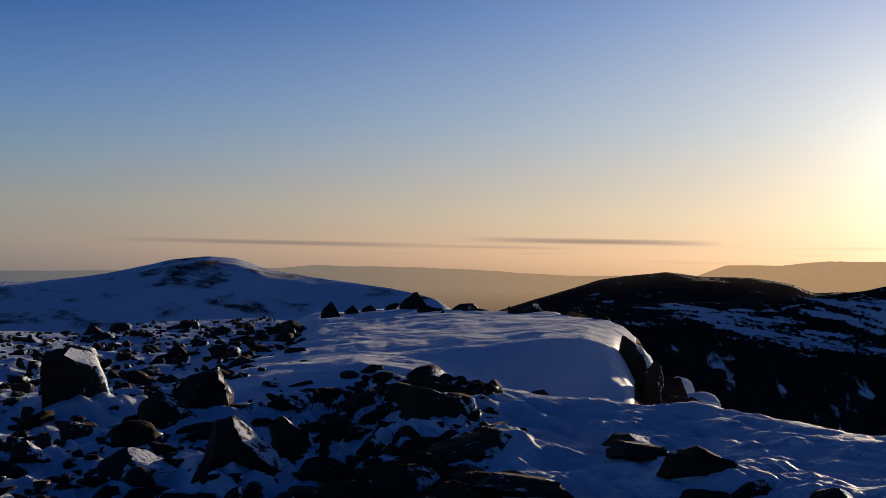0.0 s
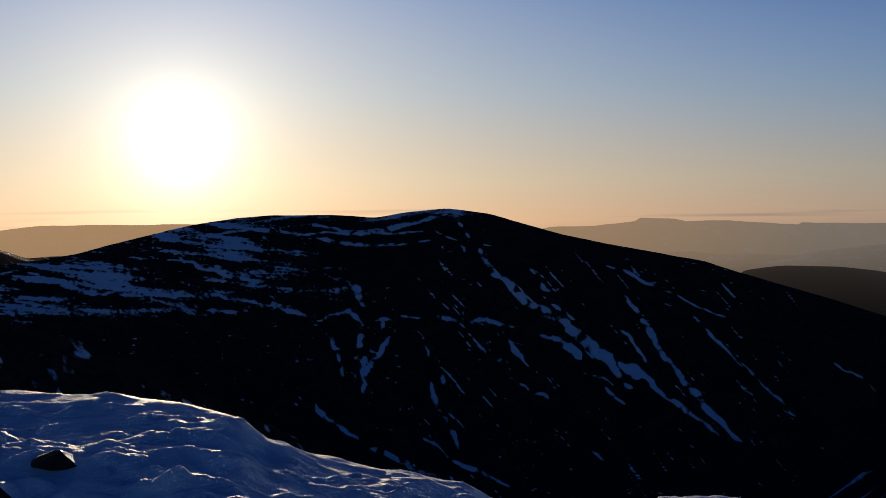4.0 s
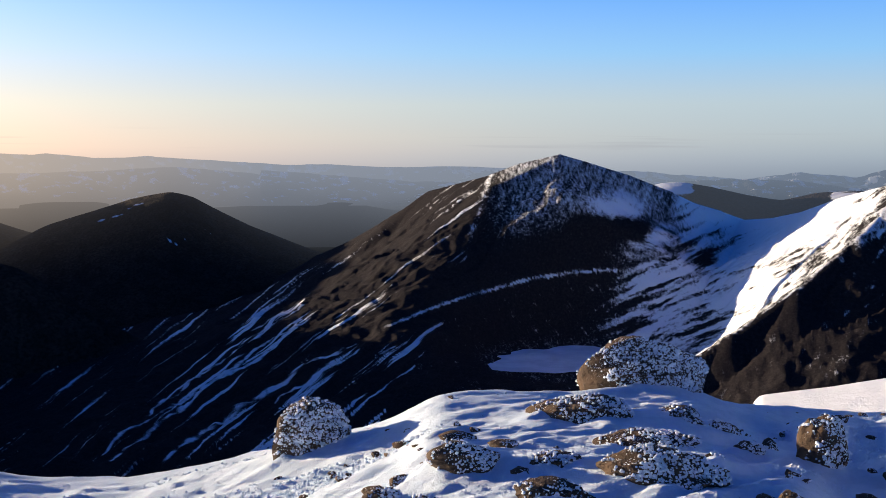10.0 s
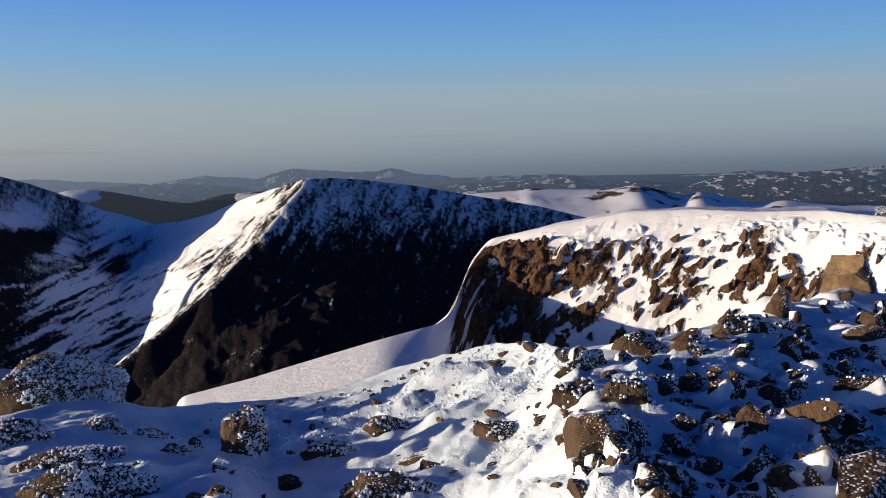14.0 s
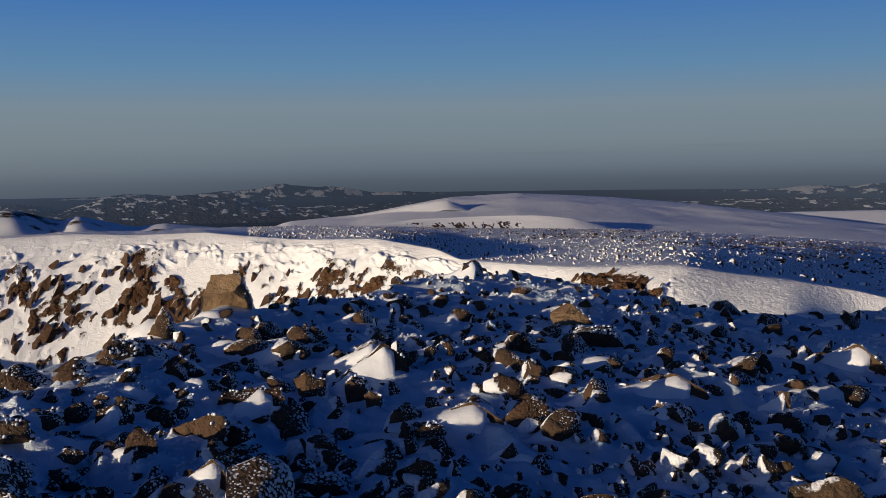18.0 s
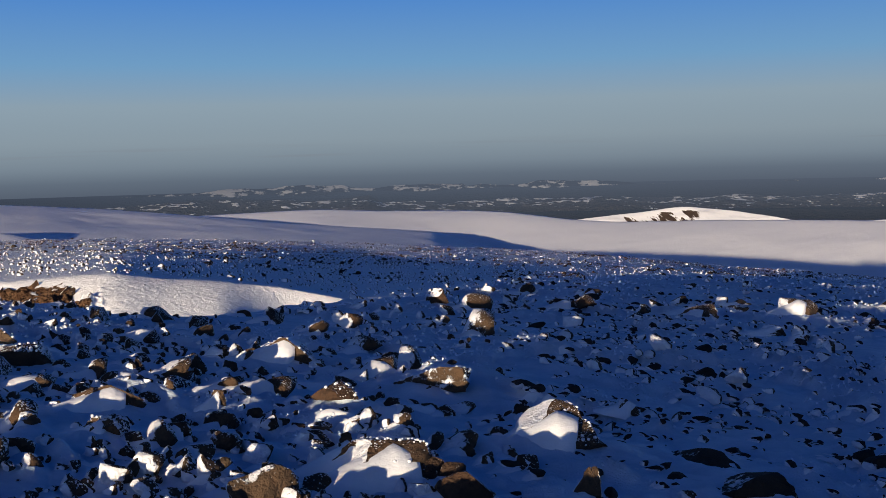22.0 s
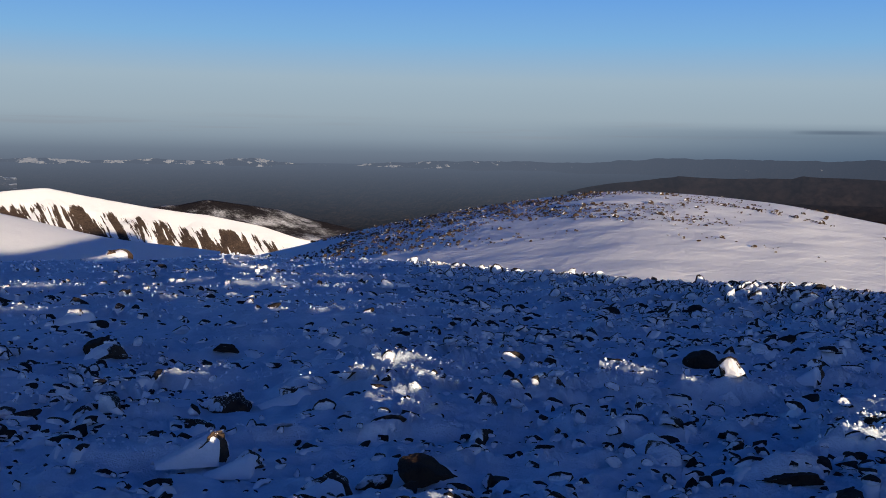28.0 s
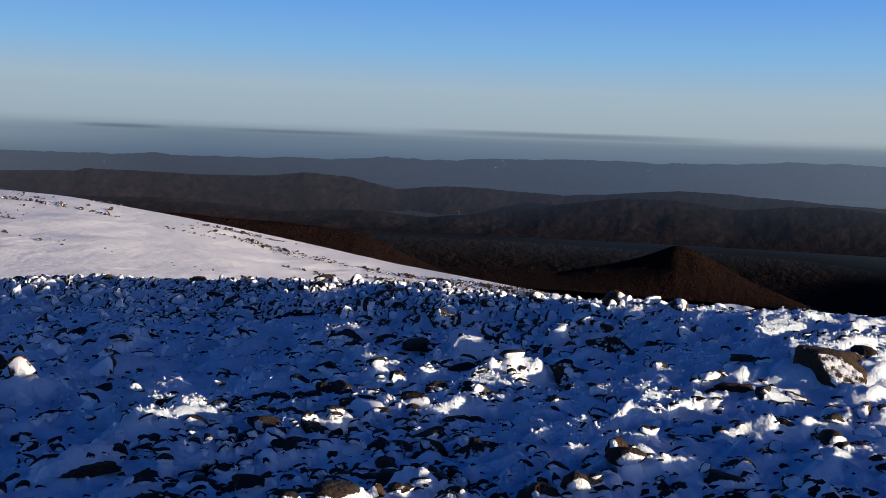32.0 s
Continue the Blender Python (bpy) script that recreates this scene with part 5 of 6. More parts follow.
GRANITE = ((0.088, 0.05, 0.03), (0.045, 0.029, 0.021), (0.018, 0.014, 0.012), (0.12, 0.088, 0.056))
M_RIME = stone_material("rimed_granite", GRANITE, 0.08, 0.80)
M_BARE = stone_material("weathered_granite", GRANITE, 0.16, 0.60)
# the next two darken GRANITE: shade put into the stones' colour
M_SHADE_DUSTED = stone_material("shade_dark_dusted_granite", tuple(tuple(c * 0.6 for c in k) for k in GRANITE), -0.7, 0.70)
M_SHADESTONE = stone_material("shade_dark_granite", tuple(tuple(c * 0.55 for c in k) for k in GRANITE), -0.6, 0.95)
M_CRESCENT = stone_material("stone_banked_with_snow", ((0.03, 0.022, 0.018), (0.02, 0.015, 0.013), (0.012, 0.01, 0.009), (0.05, 0.036, 0.026)), -0.4, 0.42, Vector((0.85, 0.5, -0.3)).normalized(), 0.9)
M_BANKED = stone_material("stone_plastered_on_the_sunny_side", GRANITE, 0.05, 0.22, Vector((0.55, 0.8, 0.05)).normalized(), 0.9)
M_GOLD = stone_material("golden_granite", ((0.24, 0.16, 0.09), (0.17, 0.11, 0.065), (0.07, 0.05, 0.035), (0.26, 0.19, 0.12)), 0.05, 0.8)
M_EDGE = stone_material("sunlit_granite", GRANITE, 0.1, 0.40, Vector((0.55, 0.8, 0.15)).normalized())
M_CAPPED = stone_material("snow_capped_granite", tuple(tuple(c * 0.6 for c in k) for k in GRANITE), 0.04, 0.50)

DOMED = [rock_mesh("boulder", 170 + k, 5, 3, 0.10, (0.7, 0.9)) for k in range(5)]
BOULDERS = [rock_mesh("boulder", 100 + k, 5 if k < 4 else 4, 10 + k % 5, 0.05 + 0.02 * (k % 3), (0.35, 0.7)) for k in range(12)]
ROUNDED = [rock_mesh("boulder", 150 + k, 5, 4, 0.09, (0.62, 0.85)) for k in range(5)]
COBBLES = [rock_mesh("stone", 200 + k, 3, 9, 0.07, (0.35, 0.7)) for k in range(10)]
rng = np.random.RandomState(11)


def stand(me, mat, x, y, w, d, h, name, label, group, yaw=None, tilt=6.0, z=None):
    me_use = me
    ob = new(name, me_use)
    az = math.degrees(math.atan2(x, y))
    foot = float(near_height(np.array([x]), np.array([y]))[0]) if z is None else z
    ob.matrix_world = pose(x, y, foot, rng.uniform(-tilt, tilt), rng.uniform(-tilt, tilt), -az + (rng.uniform(-25, 25) if yaw is None else yaw)) @ Matrix.Diagonal((w, d, h, 1))
    if not me.materials:
        me.materials.append(mat)
    ob.material_slots[0].link = "OBJECT"
    ob.material_slots[0].material = mat
    return tagged(ob, label, "rock", group)


def packed_snow():
    g = Graph("wind_packed_snow_cap")
    g.co = g.n.new("ShaderNodeNewGeometry").outputs["Position"]
    g.bump(g.math("ADD", g.noise(5, 3, 0.5), g.math("MULTIPLY", g.noise(60, 3, 0.6), 0.12)), 0.4, 0.06)
    return g.finish(g.mix(g.step(g.noise(3, 4), 0.3, 0.7), (0.72, 0.77, 0.84), SNOW), 0.6, 0.1)


M_PACKED = packed_snow()


def hood_mesh(seed):
    """A wedge of snow that climbs a stone from the windward side and ends in a lip at its top."""
    bm = bmesh.new()
    nu, nv = 22, 15
    rows = []
    for i in range(nu):
        u = i / (nu - 1)
        row = []
        for j in range(nv):
            v = j / (nv - 1) * 2 - 1
            half = 0.30 + 0.26 * u ** 0.7
            lump = 0.03 * noise.noise(Vector((u * 4, v * 3, seed)))
            rise = (0.06 + 0.92 * u ** 1.25) * (1 - 0.35 * max(0.0, u - 0.86) / 0.14)
            z = rise * max(0.0, 1 - abs(v) ** 2.4) ** 0.8 - 0.1 * abs(v) ** 3 - 0.06 * (1 - u)
            row.append(bm.verts.new((-1.25 + 1.35 * u + 0.10 * (1 - v * v) * u, v * half + lump, z + lump)))
        rows.append(row)
    back = [bm.verts.new((p.co.x - 0.02, p.co.y, -0.2)) for p in rows[-1]]
    rows.append(back)
    for p, q in zip(rows[:-1], rows[1:]):
        for j in range(nv - 1):
            bm.faces.new((p[j], q[j], q[j + 1], p[j + 1])).smooth = True
    me = bpy.data.meshes.new("cap")
    bm.to_mesh(me)
    bm.free()
    me.materials.append(M_PACKED)
    return me


HOODS = [hood_mesh(k) for k in range(4)]


def hooded(ob, k):
    """Turns a lone rock into a thing of two parts: the stone and the snow plastered on it."""
    size = ob.matrix_world.to_scale()
    base = new("hooded_" + ob.name.split(".")[0])
    base.matrix_world = ob.matrix_world @ Matrix.Diagonal((1 / size.x, 1 / size.y, 1 / size.z, 1))
    tagged(base, ob["label"], ob["category"], ob["group"])
    for key in ("label", "category", "group"):
        del ob[key]
    ob.name = "block"
    ob.parent = base
    ob.matrix_parent_inverse = Matrix.Identity(4)
    ob.matrix_basis = Matrix.Diagonal((size.x, size.y, size.z, 1))
    hood = new("cap", HOODS[k % 4])
    hood.parent = base
    hood.matrix_local = Matrix.Diagonal((size.x, size.y, size.z, 1)) @ pose(0.02, -0.16, 0.0, 0, 0, rng.uniform(-12, 12)) @ Matrix.Diagonal((1.0, 1.0, 1.14, 1))
    hood["label"] = "smooth wedge of wind-packed snow"


BALL = rock_mesh("knob", 5, 1, 0, 0.1)
BALL_V, BALL_F = np.array([p.co for p in BALL.vertices]) - (0, 0, 0.35), np.array([p.vertices[:] for p in BALL.polygons])
bpy.data.meshes.remove(BALL)


def hoar(ob, k, spread=0.0, least=0.12, most=2600):
    """Knobs of hoar frost grown on a boulder, thickest to windward, one mesh under it."""
    rnd = np.random.RandomState(500 + k)
    m = ob.parent.matrix_world @ ob.matrix_basis if ob.parent else ob.matrix_world
    v = np.array([m @ p.co for p in ob.data.vertices])
    f = np.array([p.vertices[:] for p in ob.data.polygons])
    a, b, c = v[f[:, 0]], v[f[:, 1]], v[f[:, 2]]
    nor = np.cross(b - a, c - a)
    area = np.linalg.norm(nor, axis=1) / 2
    nor = nor / (2 * area[:, None] + 1e-12)
    size = 0.00115 * (5 + math.hypot(m.translation.x, m.translation.y))
    mid = (a + b + c) / 3
    grow = np.clip(spread + 0.95 * nor @ np.array(HOAR_WIND), least, 1) * smooth(fractal(mid[:, 0] * 5 + mid[:, 2] * 7, mid[:, 1] * 5, 3, seed=k), -0.55, 0.1)
    weight = area * grow * (mid[:, 2] > m.translation.z - 0.05)
    count = int(min(most, weight.sum() / (size * size * 3.0)))
    pick = rnd.choice(len(f), count, p=weight / weight.sum())
    u, w = rnd.rand(count), rnd.rand(count)
    flip = u + w > 1
    u, w = np.where(flip, 1 - u, u), np.where(flip, 1 - w, w)
    at = a[pick] + u[:, None] * (b - a)[pick] + w[:, None] * (c - a)[pick]
    scale = size * rnd.uniform(0.9, 2.1, count)
    co = (BALL_V[None] * scale[:, None, None] * (1, 1, 0.8) + at[:, None, :] + 0.25 * (nor[pick] * scale[:, None])[:, None, :]).reshape(-1, 3)
    inv = np.array(m.inverted())
    co = co @ inv[:3, :3].T + inv[:3, 3]
    me = bpy.data.meshes.new("hoar_frost")
    me.from_pydata(co.tolist(), [], (BALL_F[None] + (np.arange(count) * len(BALL_V))[:, None, None]).reshape(-1, 3).tolist())
    me.polygons.foreach_set("use_smooth", np.ones(len(me.polygons), dtype=bool))
    me.materials.append(M_PACKED)
    part = new("hoar_frost", me)
    part.parent = ob
    tagged(part, "white knobs of hoar frost", kind="stuff")


for table, mat, label, group in (
        (ROCKS_DARK, M_SHADE_DUSTED, "shade-dark angular granite boulder half buried in blue snow", "boulders in morning shade"),
        (ROCKS_BROW, M_SHADE_DUSTED, "shade-dark low granite rock on the snowy brow", "rocks on the brow"),
        (ROCKS_FORE, M_SHADE_DUSTED, "flat shade-dark granite rock crusted with wind-blown snow", "flat rocks in the backlit snow"),
        (ROCKS_RIME, M_RIME, "rounded granite boulder crusted with white hoar frost", "rimed boulders"),
        (ROCKS_EAST, M_RIME, "brown granite rock speckled with hoar, in drifted snow", "rocks by the corrie"),
        (ROCKS_SOUTH, M_BARE, "brown sunlit granite block among blue snow", "blocks on the plateau"),
        (ROCKS_HOOD, M_BARE, "granite rock with a plastered snow hood", "hooded rocks"),
        (ROCKS_WEST, M_BARE, "granite boulder with wind-packed snow on one side", "boulders on the slope"),
        (ROCKS_NORTH, M_BARE, "low granite stone poking through frosted snow", "stones on the slope"),
        (tuple((x, y, w, h * 0.55) for x, y, w, h in ROCKS_LAST), M_SHADESTONE, "flat shade-dark stone edged with snow", "stones on the slope")):
    for k, (x, y, w, h) in enumerate(table):
        w = w * (0.85 if table is ROCKS_EAST else 1.0)
        pick = DOMED[int(rng.randint(5))] if table is ROCKS_RIME else ROUNDED[int(rng.randint(5))] if table is ROCKS_EAST and k % 3 == 0 else BOULDERS[int(rng.randint(12))]
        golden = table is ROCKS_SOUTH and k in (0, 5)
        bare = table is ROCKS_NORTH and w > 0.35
        ob = stand(pick, M_GOLD if golden else M_SHADESTONE if bare else mat, x, y, w, w * rng.uniform(0.7, 1.0), h * (0.8 if table is ROCKS_EAST else 1.0) * ((1.55 if k in (0, 1) else 1.1 if k == 14 else 0.9) if table is ROCKS_RIME else 1.0), "boulder" if w > 0.5 else "rock", "pale golden granite boulder leaning at the cliff edge" if golden else label, group)
        if table in (ROCKS_HOOD, ROCKS_WEST) and k % 3 != 1 or table is ROCKS_SOUTH and k % 3 == 1 or table is ROCKS_NORTH and w < 0.4 and k % 2 == 0:
            hooded(ob, k)
        if table is ROCKS_RIME:
            hoar(ob, k)
        elif table is ROCKS_EAST:
            hoar(ob, k, -0.05, 0.08, 700)
        elif table in (ROCKS_SOUTH, ROCKS_HOOD, ROCKS_WEST) and math.hypot(x, y) < 17:
            hoar(ob, k, -0.25, 0.0, 500)
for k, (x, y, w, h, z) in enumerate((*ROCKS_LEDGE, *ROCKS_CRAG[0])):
    stand(BOULDERS[int(rng.randint(12))], M_SHADESTONE, x, y, w, w * 0.9, h, "boulder" if w > 0.5 else "rock",
          "shade-dark granite rock on the snow ledge" if k < len(ROCKS_LEDGE) else "shade-dark granite block of the crag under a snow cornice", "rocks of the ledge", z=z)


for az, el, r, w, h in ((-2.4, -6.9, 19, 0.55, 0.34), (-1.4, -7.6, 18, 0.75, 0.30), (-3.3, -7.6, 18, 0.6, 0.35), (0.3, -7.95, 17.5, 0.34, 0.16)):
    x, y, z = place(az, el, r)
    stand(DOMED[int(rng.randint(5))], M_PACKED, x, y, w, w, h, "boulder", "boulder buried under smooth wind-packed snow below the crag", "rocks of the ledge", z=z)


# ---- small stones, countless ----
def scatter(name, mat, label, count, az_range, r_of, size_of, seed, ground, dens=None, flat=0.55, level=2, single=0, single_label="", single_group="", apron=False):
    """Many small stones in one mesh, each set into the surface."""
    rnd = np.random.RandomState(seed)
    kinds = []
    for k in range(8):
        m = rock_mesh("pebble", 300 + 10 * seed + k, level, 8, 0.08, (0.35, 0.7))
        v = np.array([p.co for p in m.vertices])
        f = np.array([p.vertices[:] for p in m.polygons])
        kinds.append((v, f))
        bpy.data.meshes.remove(m)
    vs, fs, base = [], [], 0
    mounds = []
    az = np.radians(rnd.uniform(*az_range, count))
    r = r_of(rnd.rand(count), np.degrees(az))
    x, y = r * np.sin(az), r * np.cos(az)
    keep = np.ones(count, bool) if dens is None else rnd.rand(count) < dens(x, y)
    z = ground(x, y)
    size = size_of(rnd, r)
    order = np.nonzero(keep & np.isfinite(z))[0]
    order = order[np.argsort(r[order])]
    for k in order[:single]:
        stand(COBBLES[rnd.randint(10)], mat, float(x[k]), float(y[k]), size[k] * 1.1, size[k] * rnd.uniform(0.6, 1.0), size[k] * flat * rnd.uniform(0.6, 1.4), "stone", single_label, single_group, yaw=rnd.uniform(0, 360), tilt=14)
    for k in order[single:]:
        v, f = kinds[rnd.randint(8)]
        a = rnd.uniform(0, 6.28)
        w, d, h = size[k], size[k] * rnd.uniform(0.5, 0.9), size[k] * flat * rnd.uniform(0.5, 1.2)
        p = v * (w, d, h)
        tip = rnd.uniform(-0.3, 0.3)
        p = np.stack([p[:, 0], p[:, 1], p[:, 2] + tip * p[:, 0]], 1)
        q = np.stack([p[:, 0] * math.cos(a) - p[:, 1] * math.sin(a) + x[k], p[:, 0] * math.sin(a) + p[:, 1] * math.cos(a) + y[k], p[:, 2] + z[k]], 1)
        vs.append(q)
        fs.append(f + base)
        base += len(v)
    if apron:
        for k in order:
            mounds.append((x[k], y[k], z[k] - 0.01, size[k] * rnd.uniform(0.9, 1.9), size[k] * flat * rnd.uniform(0.45, 0.85), size[k] * rnd.uniform(0.35, 0.55)))
        heap(name.replace("stones", "drifts"), mounds)
    co, tri = np.concatenate(vs), np.concatenate(fs)
    me = bpy.data.meshes.new(name)
    me.vertices.add(len(co))
    me.vertices.foreach_set("co", co.astype(np.float32).ravel())
    me.loops.add(tri.size)
    me.loops.foreach_set("vertex_index", tri.astype(np.int32).ravel())
    me.polygons.add(len(tri))
    me.polygons.foreach_set("loop_start", np.arange(0, tri.size, 3, dtype=np.int32))
    me.update()
    me.materials.append(mat)
    return tagged(new(name, me), label, "stones", kind="stuff")


def heap(name, mounds):
    """Tails of snow in the lee of the stones, one mesh."""
    nu, nv = 7, 7
    uv = [(i / (nu - 1), j / (nv - 1) * 2 - 1) for i in range(nu) for j in range(nv)]
    shape = np.array([(u - 0.12, v * (1 - 0.75 * u ** 1.6), (1 - u) ** 0.8 * min(1.0, u / 0.2) ** 0.5 * (1 - v * v) ** 0.9 - 0.05) for u, v in uv])
    tri = []
    for i in range(nu - 1):
        for j in range(nv - 1):
            a = i * nv + j
            tri += [(a, a + nv, a + nv + 1), (a, a + nv + 1, a + 1)]
    tri = np.array(tri)
    m = np.array(mounds)
    turn = radians(32) + 0.35 * np.sin(m[:, 0] * 3.1 + m[:, 1] * 1.7)
    p = shape[None, :, :] * np.stack([m[:, 3], m[:, 5], m[:, 4]], 1)[:, None, :]
    c, q = np.cos(turn)[:, None], np.sin(turn)[:, None]
    fallen = near_height(m[:, 0, None] + p[:, :, 0] * c - p[:, :, 1] * q, m[:, 1, None] + p[:, :, 0] * q + p[:, :, 1] * c) - m[:, 2, None]
    co = np.stack([p[:, :, 0] * c - p[:, :, 1] * q, p[:, :, 0] * q + p[:, :, 1] * c, p[:, :, 2] + fallen], -1) + m[:, None, :3]
    f = tri[None] + (np.arange(len(m)) * len(shape))[:, None, None]
    me = bpy.data.meshes.new(name)
    me.vertices.add(co.size // 3)
    me.vertices.foreach_set("co", co.astype(np.float32).ravel())
    me.loops.add(f.size)
    me.loops.foreach_set("vertex_index", f.astype(np.int32).ravel())
    me.polygons.add(f.size // 3)
    me.polygons.foreach_set("loop_start", np.arange(0, f.size, 3, dtype=np.int32))
    me.polygons.foreach_set("use_smooth", np.ones(f.size // 3, dtype=bool))
    me.update()
    me.materials.append(M_PACKED)
    tagged(new(name, me), "small tails of snow in the lee of the stones", "snow drifts", kind="stuff")


def brow_at(az):
    return np.interp((az + 60) % 360 - 60, BROW_AZ, BROW_R)


def reach(lo):
    """Distances that look evenly spread, out to the brow."""
    return lambda u, az: lo * (brow_at(az) * 0.99 / lo) ** (u ** 0.9)


pebble_size = lambda rnd, r: np.clip(rnd.lognormal(-2.0, 0.5, len(r)), 0.06, 0.5) * (0.75 + 0.25 * np.clip(r / 12, 0, 3))
patches = lambda x, y: (0.25 + 0.75 * smooth(fractal(x / 2.5, y / 2.5, 3, seed=90), -0.25, 0.3)) * (1 - 0.5 * smooth(np.degrees(np.arctan2(x, y)) % 360, 244, 266))
scatter("summit_stones", M_BARE, "countless small granite stones frozen into blue snow", 2300, (112, 174), reach(4.3), lambda rnd, r: pebble_size(rnd, r) * 1.4, 1, near_height, dens=lambda x, y: smooth(np.hypot(x, y), 3, 8.5) * (0.10 + 0.30 * smooth(np.degrees(np.arctan2(x, y)), 114, 132)), flat=0.5, single=110, single_label="small brown granite stone set in crusted snow", single_group="small stones of the summit", apron=True)
scatter("dark_stones", M_BANKED, "countless dark flat stones frozen into the plateau snow", 7000, (112, 236), reach(4.3), lambda rnd, r: pebble_size(rnd, r) * 0.85, 7, near_height, dens=patches, flat=0.5)
scatter("slope_stones", M_CRESCENT, "countless dark stones banked with snow on the slope", 13500, (172, 284), reach(4.3), lambda rnd, r: pebble_size(rnd, r) * np.where(r < 25, 0.72, 0.92), 2, near_height, dens=patches, flat=0.34, single=150, single_label="small dark stone half covered by frosted snow", single_group="small stones of the slope", apron=True)
scatter("slope_chips", M_CRESCENT, "countless dark slivers of stone frozen into the slope", 9000, (176, 284), reach(5), lambda rnd, r: pebble_size(rnd, r) * np.where(r < 25, 0.5, 0.62), 15, near_height, dens=patches, flat=0.45, level=1)
scatter("frosted_stones", M_CAPPED, "countless stones plastered with frost on the slope", 900, (184, 284), reach(4.3), lambda rnd, r: pebble_size(rnd, r) * 0.72, 9, near_height, flat=0.42)
rim_reach = lambda u, az: brow_at(az) * (0.62 + 0.375 * u ** 0.8)
scatter("edge_stones", M_EDGE, "dense band of sunlit frosted stones along the brow", 4600, (216, 274), rim_reach, lambda rnd, r: np.clip(rnd.lognormal(-1.75, 0.45, len(r)), 0.08, 0.6) * (0.34 + r / 60), 12, near_height, dens=lambda x, y: smooth(-(np.degrees(np.arctan2(x, y)) % 360), -273, -255), flat=0.6)
tufts = lambda x, y: np.maximum(smooth(fractal(x / 1.3, y / 1.3, 4, gain=0.6, seed=91), 0.1, 0.4) * smooth(fractal(x / 6, y / 6, 2, seed=92), -0.1, 0.25), 0.9 * smooth(fractal((x * 0.6 + y * 0.8) / 1.6, (x * 0.8 - y * 0.6) / 3.4, 4, gain=0.6, seed=95), 0.24, 0.36))
tuft_size = lambda rnd, r: rnd.uniform(0.009, 0.026, len(r)) * (0.5 + r / 11)
scatter("hoar_tufts", bpy.data.materials["blown_snow"], "knobs of hoar frost grown on the crusted snow", 44000, (46, 135), reach(4.3), tuft_size, 13, near_height, dens=tufts, flat=0.8, level=1)
scatter("frost_tufts", bpy.data.materials["blown_snow"], "patches of frost knobs that catch the low sun", 80000, (135, 284), reach(4.3), tuft_size, 14, near_height, dens=tufts, flat=0.8, level=1)
scatter("brow_stones", M_SHADESTONE, "scattered dark stones on the shaded brow", 2600, (-42, -12), reach(5), lambda rnd, r: pebble_size(rnd, r) * 1.2, 3, near_height, flat=0.4)
scatter("rimed_stones", M_RIME, "small rimed stones in the snow by the corrie edge", 520, (62, 120), reach(5), lambda rnd, r: pebble_size(rnd, r) * 0.7, 4, near_height, flat=0.36)


def plateau_height(x, y):
    az = np.degrees(np.arctan2(x, y)) % 360
    grid = np.arange(100, 213, 0.1)
    rs, zs = stations(grid, [RIM, BACK])
    r0, r1, z0, z1 = (np.interp(az, grid, v) for v in (rs[0], rs[1], zs[0], zs[1]))
    u = (np.hypot(x, y) - r0) / (r1 - r0)
    return z0 + (z1 - z0) * u + 0.3 * fractal(x / 9, y / 9, 4, seed=33) * smooth(u, 0, 0.2)


def plateau_part(x, y):
    """How far across the plateau a point lies, from its rim to its back, wider snow behind the eastern rim."""
    az = np.degrees(np.arctan2(x, y)) % 360
    grid = np.arange(100, 213, 0.1)
    rs, zs = stations(grid, [RIM, BACK])
    r0, r1 = (np.interp(az, grid, v) for v in rs)
    return (np.hypot(x, y) - r0) / (r1 - r0) - 0.35 * smooth(-az, -160, -140)


def plateau_reach(u, az):
    grid = np.arange(100, 213, 0.1)
    rs, zs = stations(grid, [RIM, BACK])
    r0, r1 = (np.interp(az, grid, v) for v in rs)
    return r0 * 1.03 * (r1 / r0) ** (u ** 0.8)


scatter("plateau_stones", M_SHADESTONE, "field of dark frost-shattered stones over the far plateau", 22000, (127, 206), plateau_reach,
        lambda rnd, r: np.clip(rnd.lognormal(-0.85, 0.5, len(r)), 0.2, 1.7), 5, plateau_height, dens=lambda x, y: smooth(np.degrees(np.arctan2(x, y)) % 360, 128, 146) * smooth((plateau_part(x, y)), 0.0, 0.22) * (0.2 + 0.8) * smooth(fractal(x / 40, y / 40, 3, seed=80), -0.6, 0.2), flat=0.4, level=1)
scatter("plateau_blocks", M_BANKED, "pale snow-plastered blocks on the far plateau", 17000, (128, 206), plateau_reach,
        lambda rnd, r: np.clip(rnd.lognormal(-1.05, 0.45, len(r)), 0.15, 1.3), 8, plateau_height, flat=0.5, level=1)


def dome_height(x, y):
    az = np.degrees(np.arctan2(x, y)) % 360
    grid = np.arange(198, 298, 0.1)
    rs, zs = stations(grid, DOME[:2], 1.6)
    r0, r1, z0, z1 = (np.interp(az, grid, v) for v in (rs[0], rs[1], zs[0], zs[1]))
    u = np.clip((np.hypot(x, y) - r0) / (r1 - r0), 0, 1)
    return z0 + (z1 - z0) * (1 - (1 - u) ** 1.7) + DOME_RELIEF(x, y, u, 0)


def dome_reach(u, az):
    grid = np.arange(198, 298, 0.1)
    rs, zs = stations(grid, DOME[:2], 1.6)
    r0, r1 = (np.interp(az, grid, v) for v in rs)
    return r0 + (r1 - r0) * (0.4 + 0.6 * u ** 0.5)


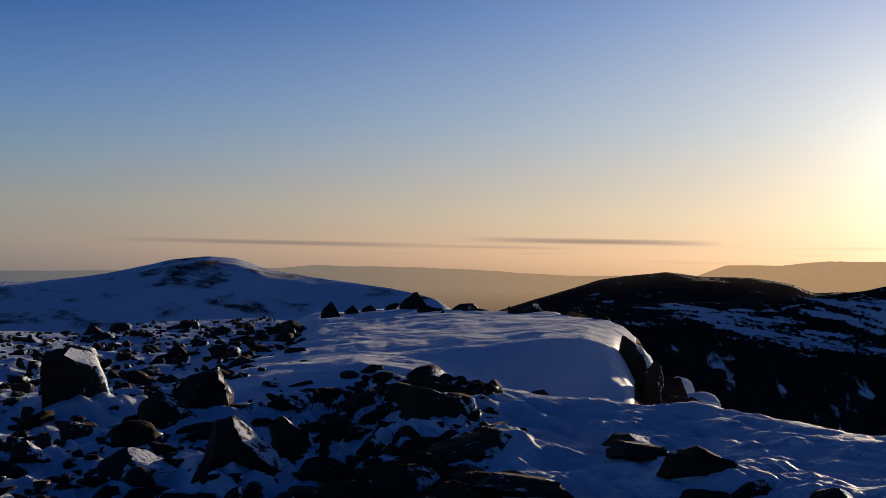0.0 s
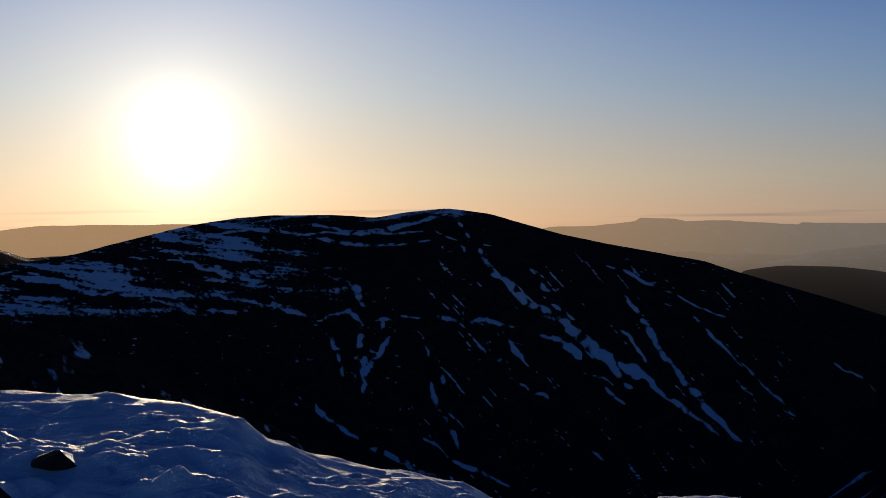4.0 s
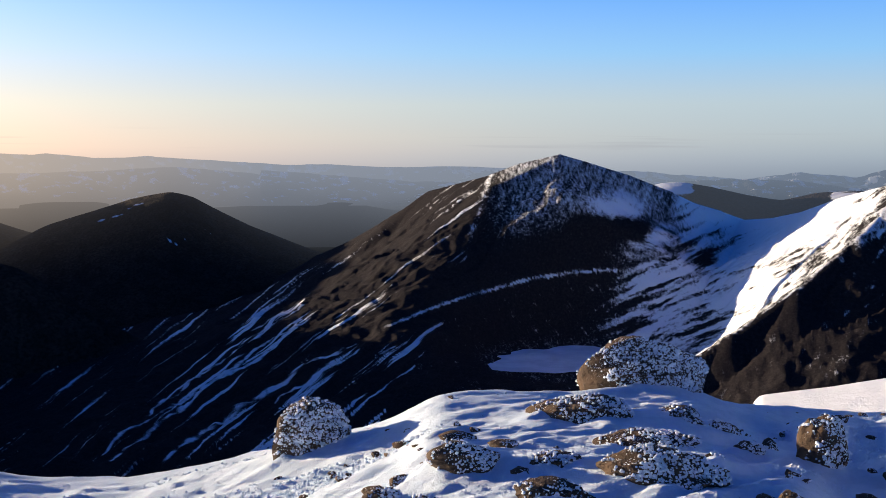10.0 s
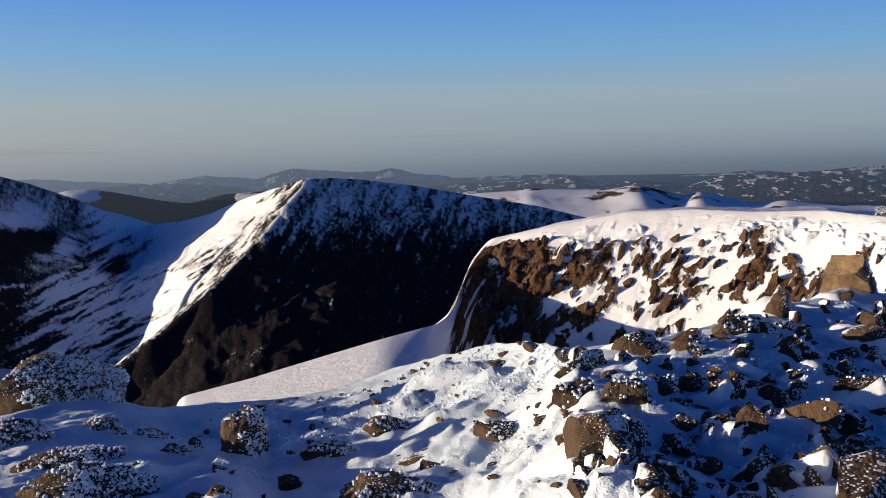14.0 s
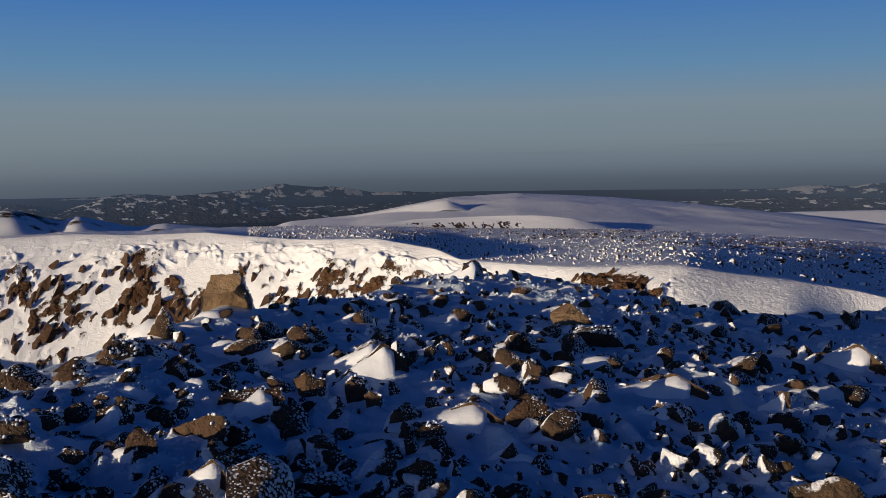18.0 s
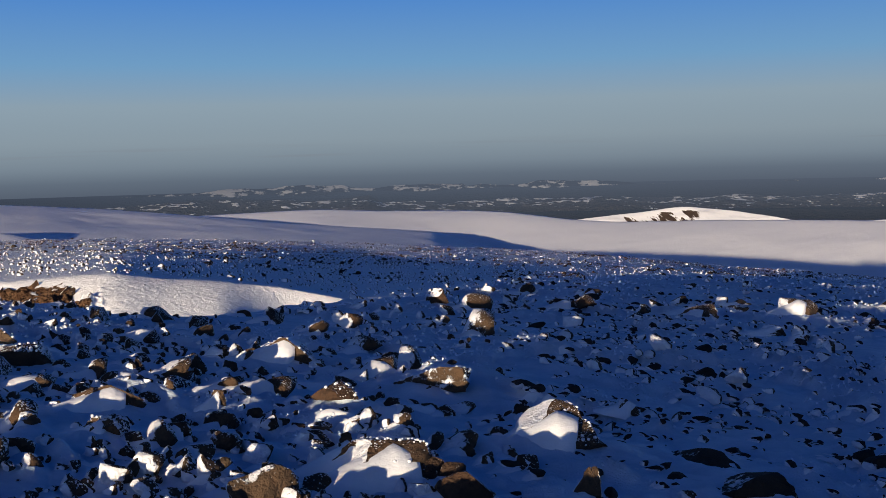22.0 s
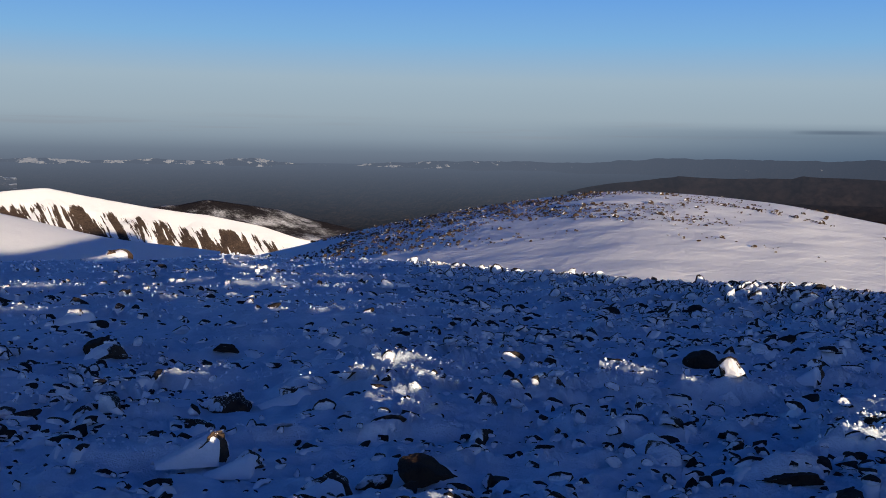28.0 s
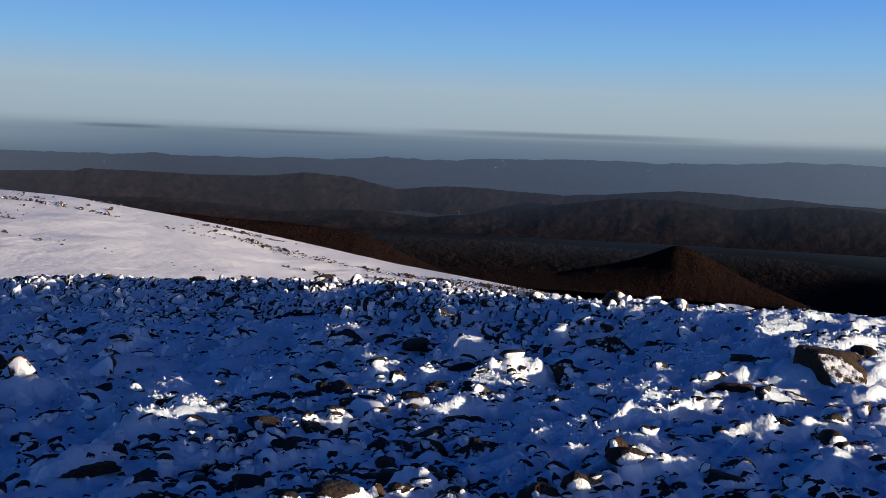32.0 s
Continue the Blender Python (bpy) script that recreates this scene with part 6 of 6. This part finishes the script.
def dome_density(x, y):
    az = np.degrees(np.arctan2(x, y)) % 360
    return np.clip(smooth(-az, -236, -222) * smooth(fractal(x / 25, y / 25, 3, seed=81), -0.5, 0.4) + 0.9 * smooth(fractal(x / 14, y / 70, 3, seed=82), 0.3, 0.5), 0, 1)


scatter("dome_stones", M_SHADESTONE, "stones scattered over the top of the snow dome", 15000, (202, 262), dome_reach,
        lambda rnd, r: np.clip(rnd.lognormal(-0.5, 0.45, len(r)), 0.3, 1.8), 6, dome_height, dens=dome_density, flat=0.5, level=1)

far_range("plum-dark rolling hills in western haze", M_PLUM, [
    (214, -6.0), (221, -3.4), (225.5, -2.3), (230.5, -1.59), (236.2, -1.62), (232.7, -1.63), (236.7, -1.46), (240.9, -1.57), (245.3, -1.62), (248.0, -1.33), (250.4, -1.52), (252.9, -2.08), (256.5, -1.80), (262.0, -2.05), (268.0, -1.59), (290, -2.6)], 4520, 0.06, 65, -0.5)
far_range("low dark wooded hills of the western lowland", M_PLUM, [
    (222, -3.6), (235.3, -2.85), (240.9, -2.88), (246.8, -3.39), (251.1, -3.27), (254.7, -3.55), (259.0, -3.11), (262.1, -2.56), (265.0, -2.14), (268.0, -2.13), (270.9, -2.47), (273.7, -2.15), (276.4, -2.07), (292, -3.4)], 4330, 0.06, 66, -0.5)


# snow ledge with a wind scoop, and the crag at its end
fan("snow_ledge", M_WHITE, "smooth snow ledge with a wind scoop above a small crag", "ledge", [
    [(-31, -9, 13), (-24, -8.5, 13), (-20, -8.5, 13), (-3.4, -10.5, 13)],
    [(-31, -8, 15.5), (-25, -6.4, 15.5), (-19.4, -5.76, 15.2), (-15.7, -6.18, 14.8), (-12.3, -6.95, 14.4), (-11.4, -7.58, 14.2), (-8.3, -7.78, 14.2), (-4.7, -7.69, 14.4), (-3.4, -9.5, 15)],
    [(-31, -7, 19), (-25, -5.6, 19), (-19.4, -5.03, 18), (-15.7, -4.84, 17.5), (-13.3, -4.61, 17), (-12.1, -4.58, 16.8), (-9.6, -4.09, 16.8), (-7.2, -4.01, 17), (-5.8, -4.39, 17.2), (-5.1, -5.35, 17.4), (-4.5, -6.67, 17.2), (-3.4, -9.0, 16)],
    [(-31, -5.4, 40), (-25, -4.4, 40), (-21.9, -3.06, 38), (-17.6, -2.74, 36), (-14.5, -2.62, 34), (-11.5, -2.67, 32), (-8.4, -2.78, 30), (-6.6, -3.03, 27), (-5.4, -3.35, 25), (-4.5, -3.99, 23), (-3.7, -5.45, 22), (-3.4, -8.0, 20)],
    [(-31, -9, 60), (-3.4, -16, 30)]], (20, 40, 50, 20), daz=0.08, shape=(None, lambda u: u ** 1.4, lambda u: 1 - (1 - u) ** 1.3, None),
    relief=lambda x, y, s, r: 0.05 * fractal(x * 0.5, y * 0.5, 4, seed=84) + 0.015 * fractal(x * 2.2, y * 1.2, 3, seed=85),
    cover=lambda x, y, s, z, az: 1.1 - 1.2 * smooth(az, -4.9, -4.4))


# granite outcrops that stand out of the headwall
def make_outcrops():
    rim = bpy.data.objects["corrie_rim"]
    grid = np.arange(104, 158, 0.1)
    rs, zs = stations(grid, [[wall_foot(b) for b in RIM], RIM])
    rnd = np.random.RandomState(31)
    placed = 0
    while placed < 300:
        az = rnd.uniform(107.6, 134)
        t = rnd.uniform(0.2, 0.86 if az < 112 else 0.72)
        if placed > 272:
            az, t = rnd.uniform(145.4, 149.6), rnd.uniform(0.3, 0.9)
        ribs, blocks = wall_rock(np.array([az]), np.array([t]))
        want = 0.35 + 0.9 * float(ribs[0]) + 1.0 * (0.6 - t) + (0.6 if az < 111.8 else 0)
        if placed <= 272 and rnd.rand() > want * 0.6:
            continue
        r0, r1, z0, z1 = (np.interp(az, grid, v) for v in (rs[0], rs[1], zs[0], zs[1]))
        r, z = r0 + (r1 - r0) * t, z0 + (z1 - z0) * (1 - (1 - t) ** 1.35)
        w = rnd.uniform(0.7, 2.1) * (1.35 if az < 112 else 1.0) * r / 200
        ob = new("granite_outcrop", BOULDERS[rnd.randint(12)])
        ob.matrix_world = pose(r * math.sin(radians(az)), r * math.cos(radians(az)), z - 0.7 * w, rnd.uniform(-15, 15), rnd.uniform(12, 32), -az + rnd.uniform(-30, 30)) @ Matrix.Diagonal((w, w * 1.2, w * rnd.uniform(1.3, 2.3), 1))
        ob.material_slots[0].link = "OBJECT"
        ob.material_slots[0].material = M_OUTCROP
        ob.parent = rim
        placed += 1


M_OUTCROP = stone_material("cliff_granite", ((0.10, 0.055, 0.033), (0.05, 0.03, 0.021), (0.02, 0.015, 0.012), (0.13, 0.08, 0.05)), 0.02, 0.58)
make_outcrops()

# a village far down in the lowland
def make_village():
    rnd = np.random.RandomState(41)
    bm = bmesh.new()
    for k in range(45):
        az, r = rnd.normal(258.3, 1.4), rnd.uniform(4350, 4560)
        z = float(lowland_height(np.array([r]))[0]) + 3
        w, h = rnd.uniform(3, 7), rnd.uniform(3, 6)
        bmesh.ops.create_cube(bm, size=1, matrix=pose(r * math.sin(radians(az)), r * math.cos(radians(az)), z + h / 2, 0, 0, rnd.uniform(0, 90)) @ Matrix.Diagonal((w, w * 0.6, h + 4, 1)))
    me = bpy.data.meshes.new("village")
    bm.to_mesh(me)
    bm.free()
    g = Graph("pale_harling")
    me.materials.append(g.finish(g.mix(g.noise(0.05, 2), (0.12, 0.12, 0.12), (0.2, 0.2, 0.19)), 0.9))
    tagged(new("village", me), "pale houses of a far village in the dark lowland", "village", kind="stuff")


make_village()
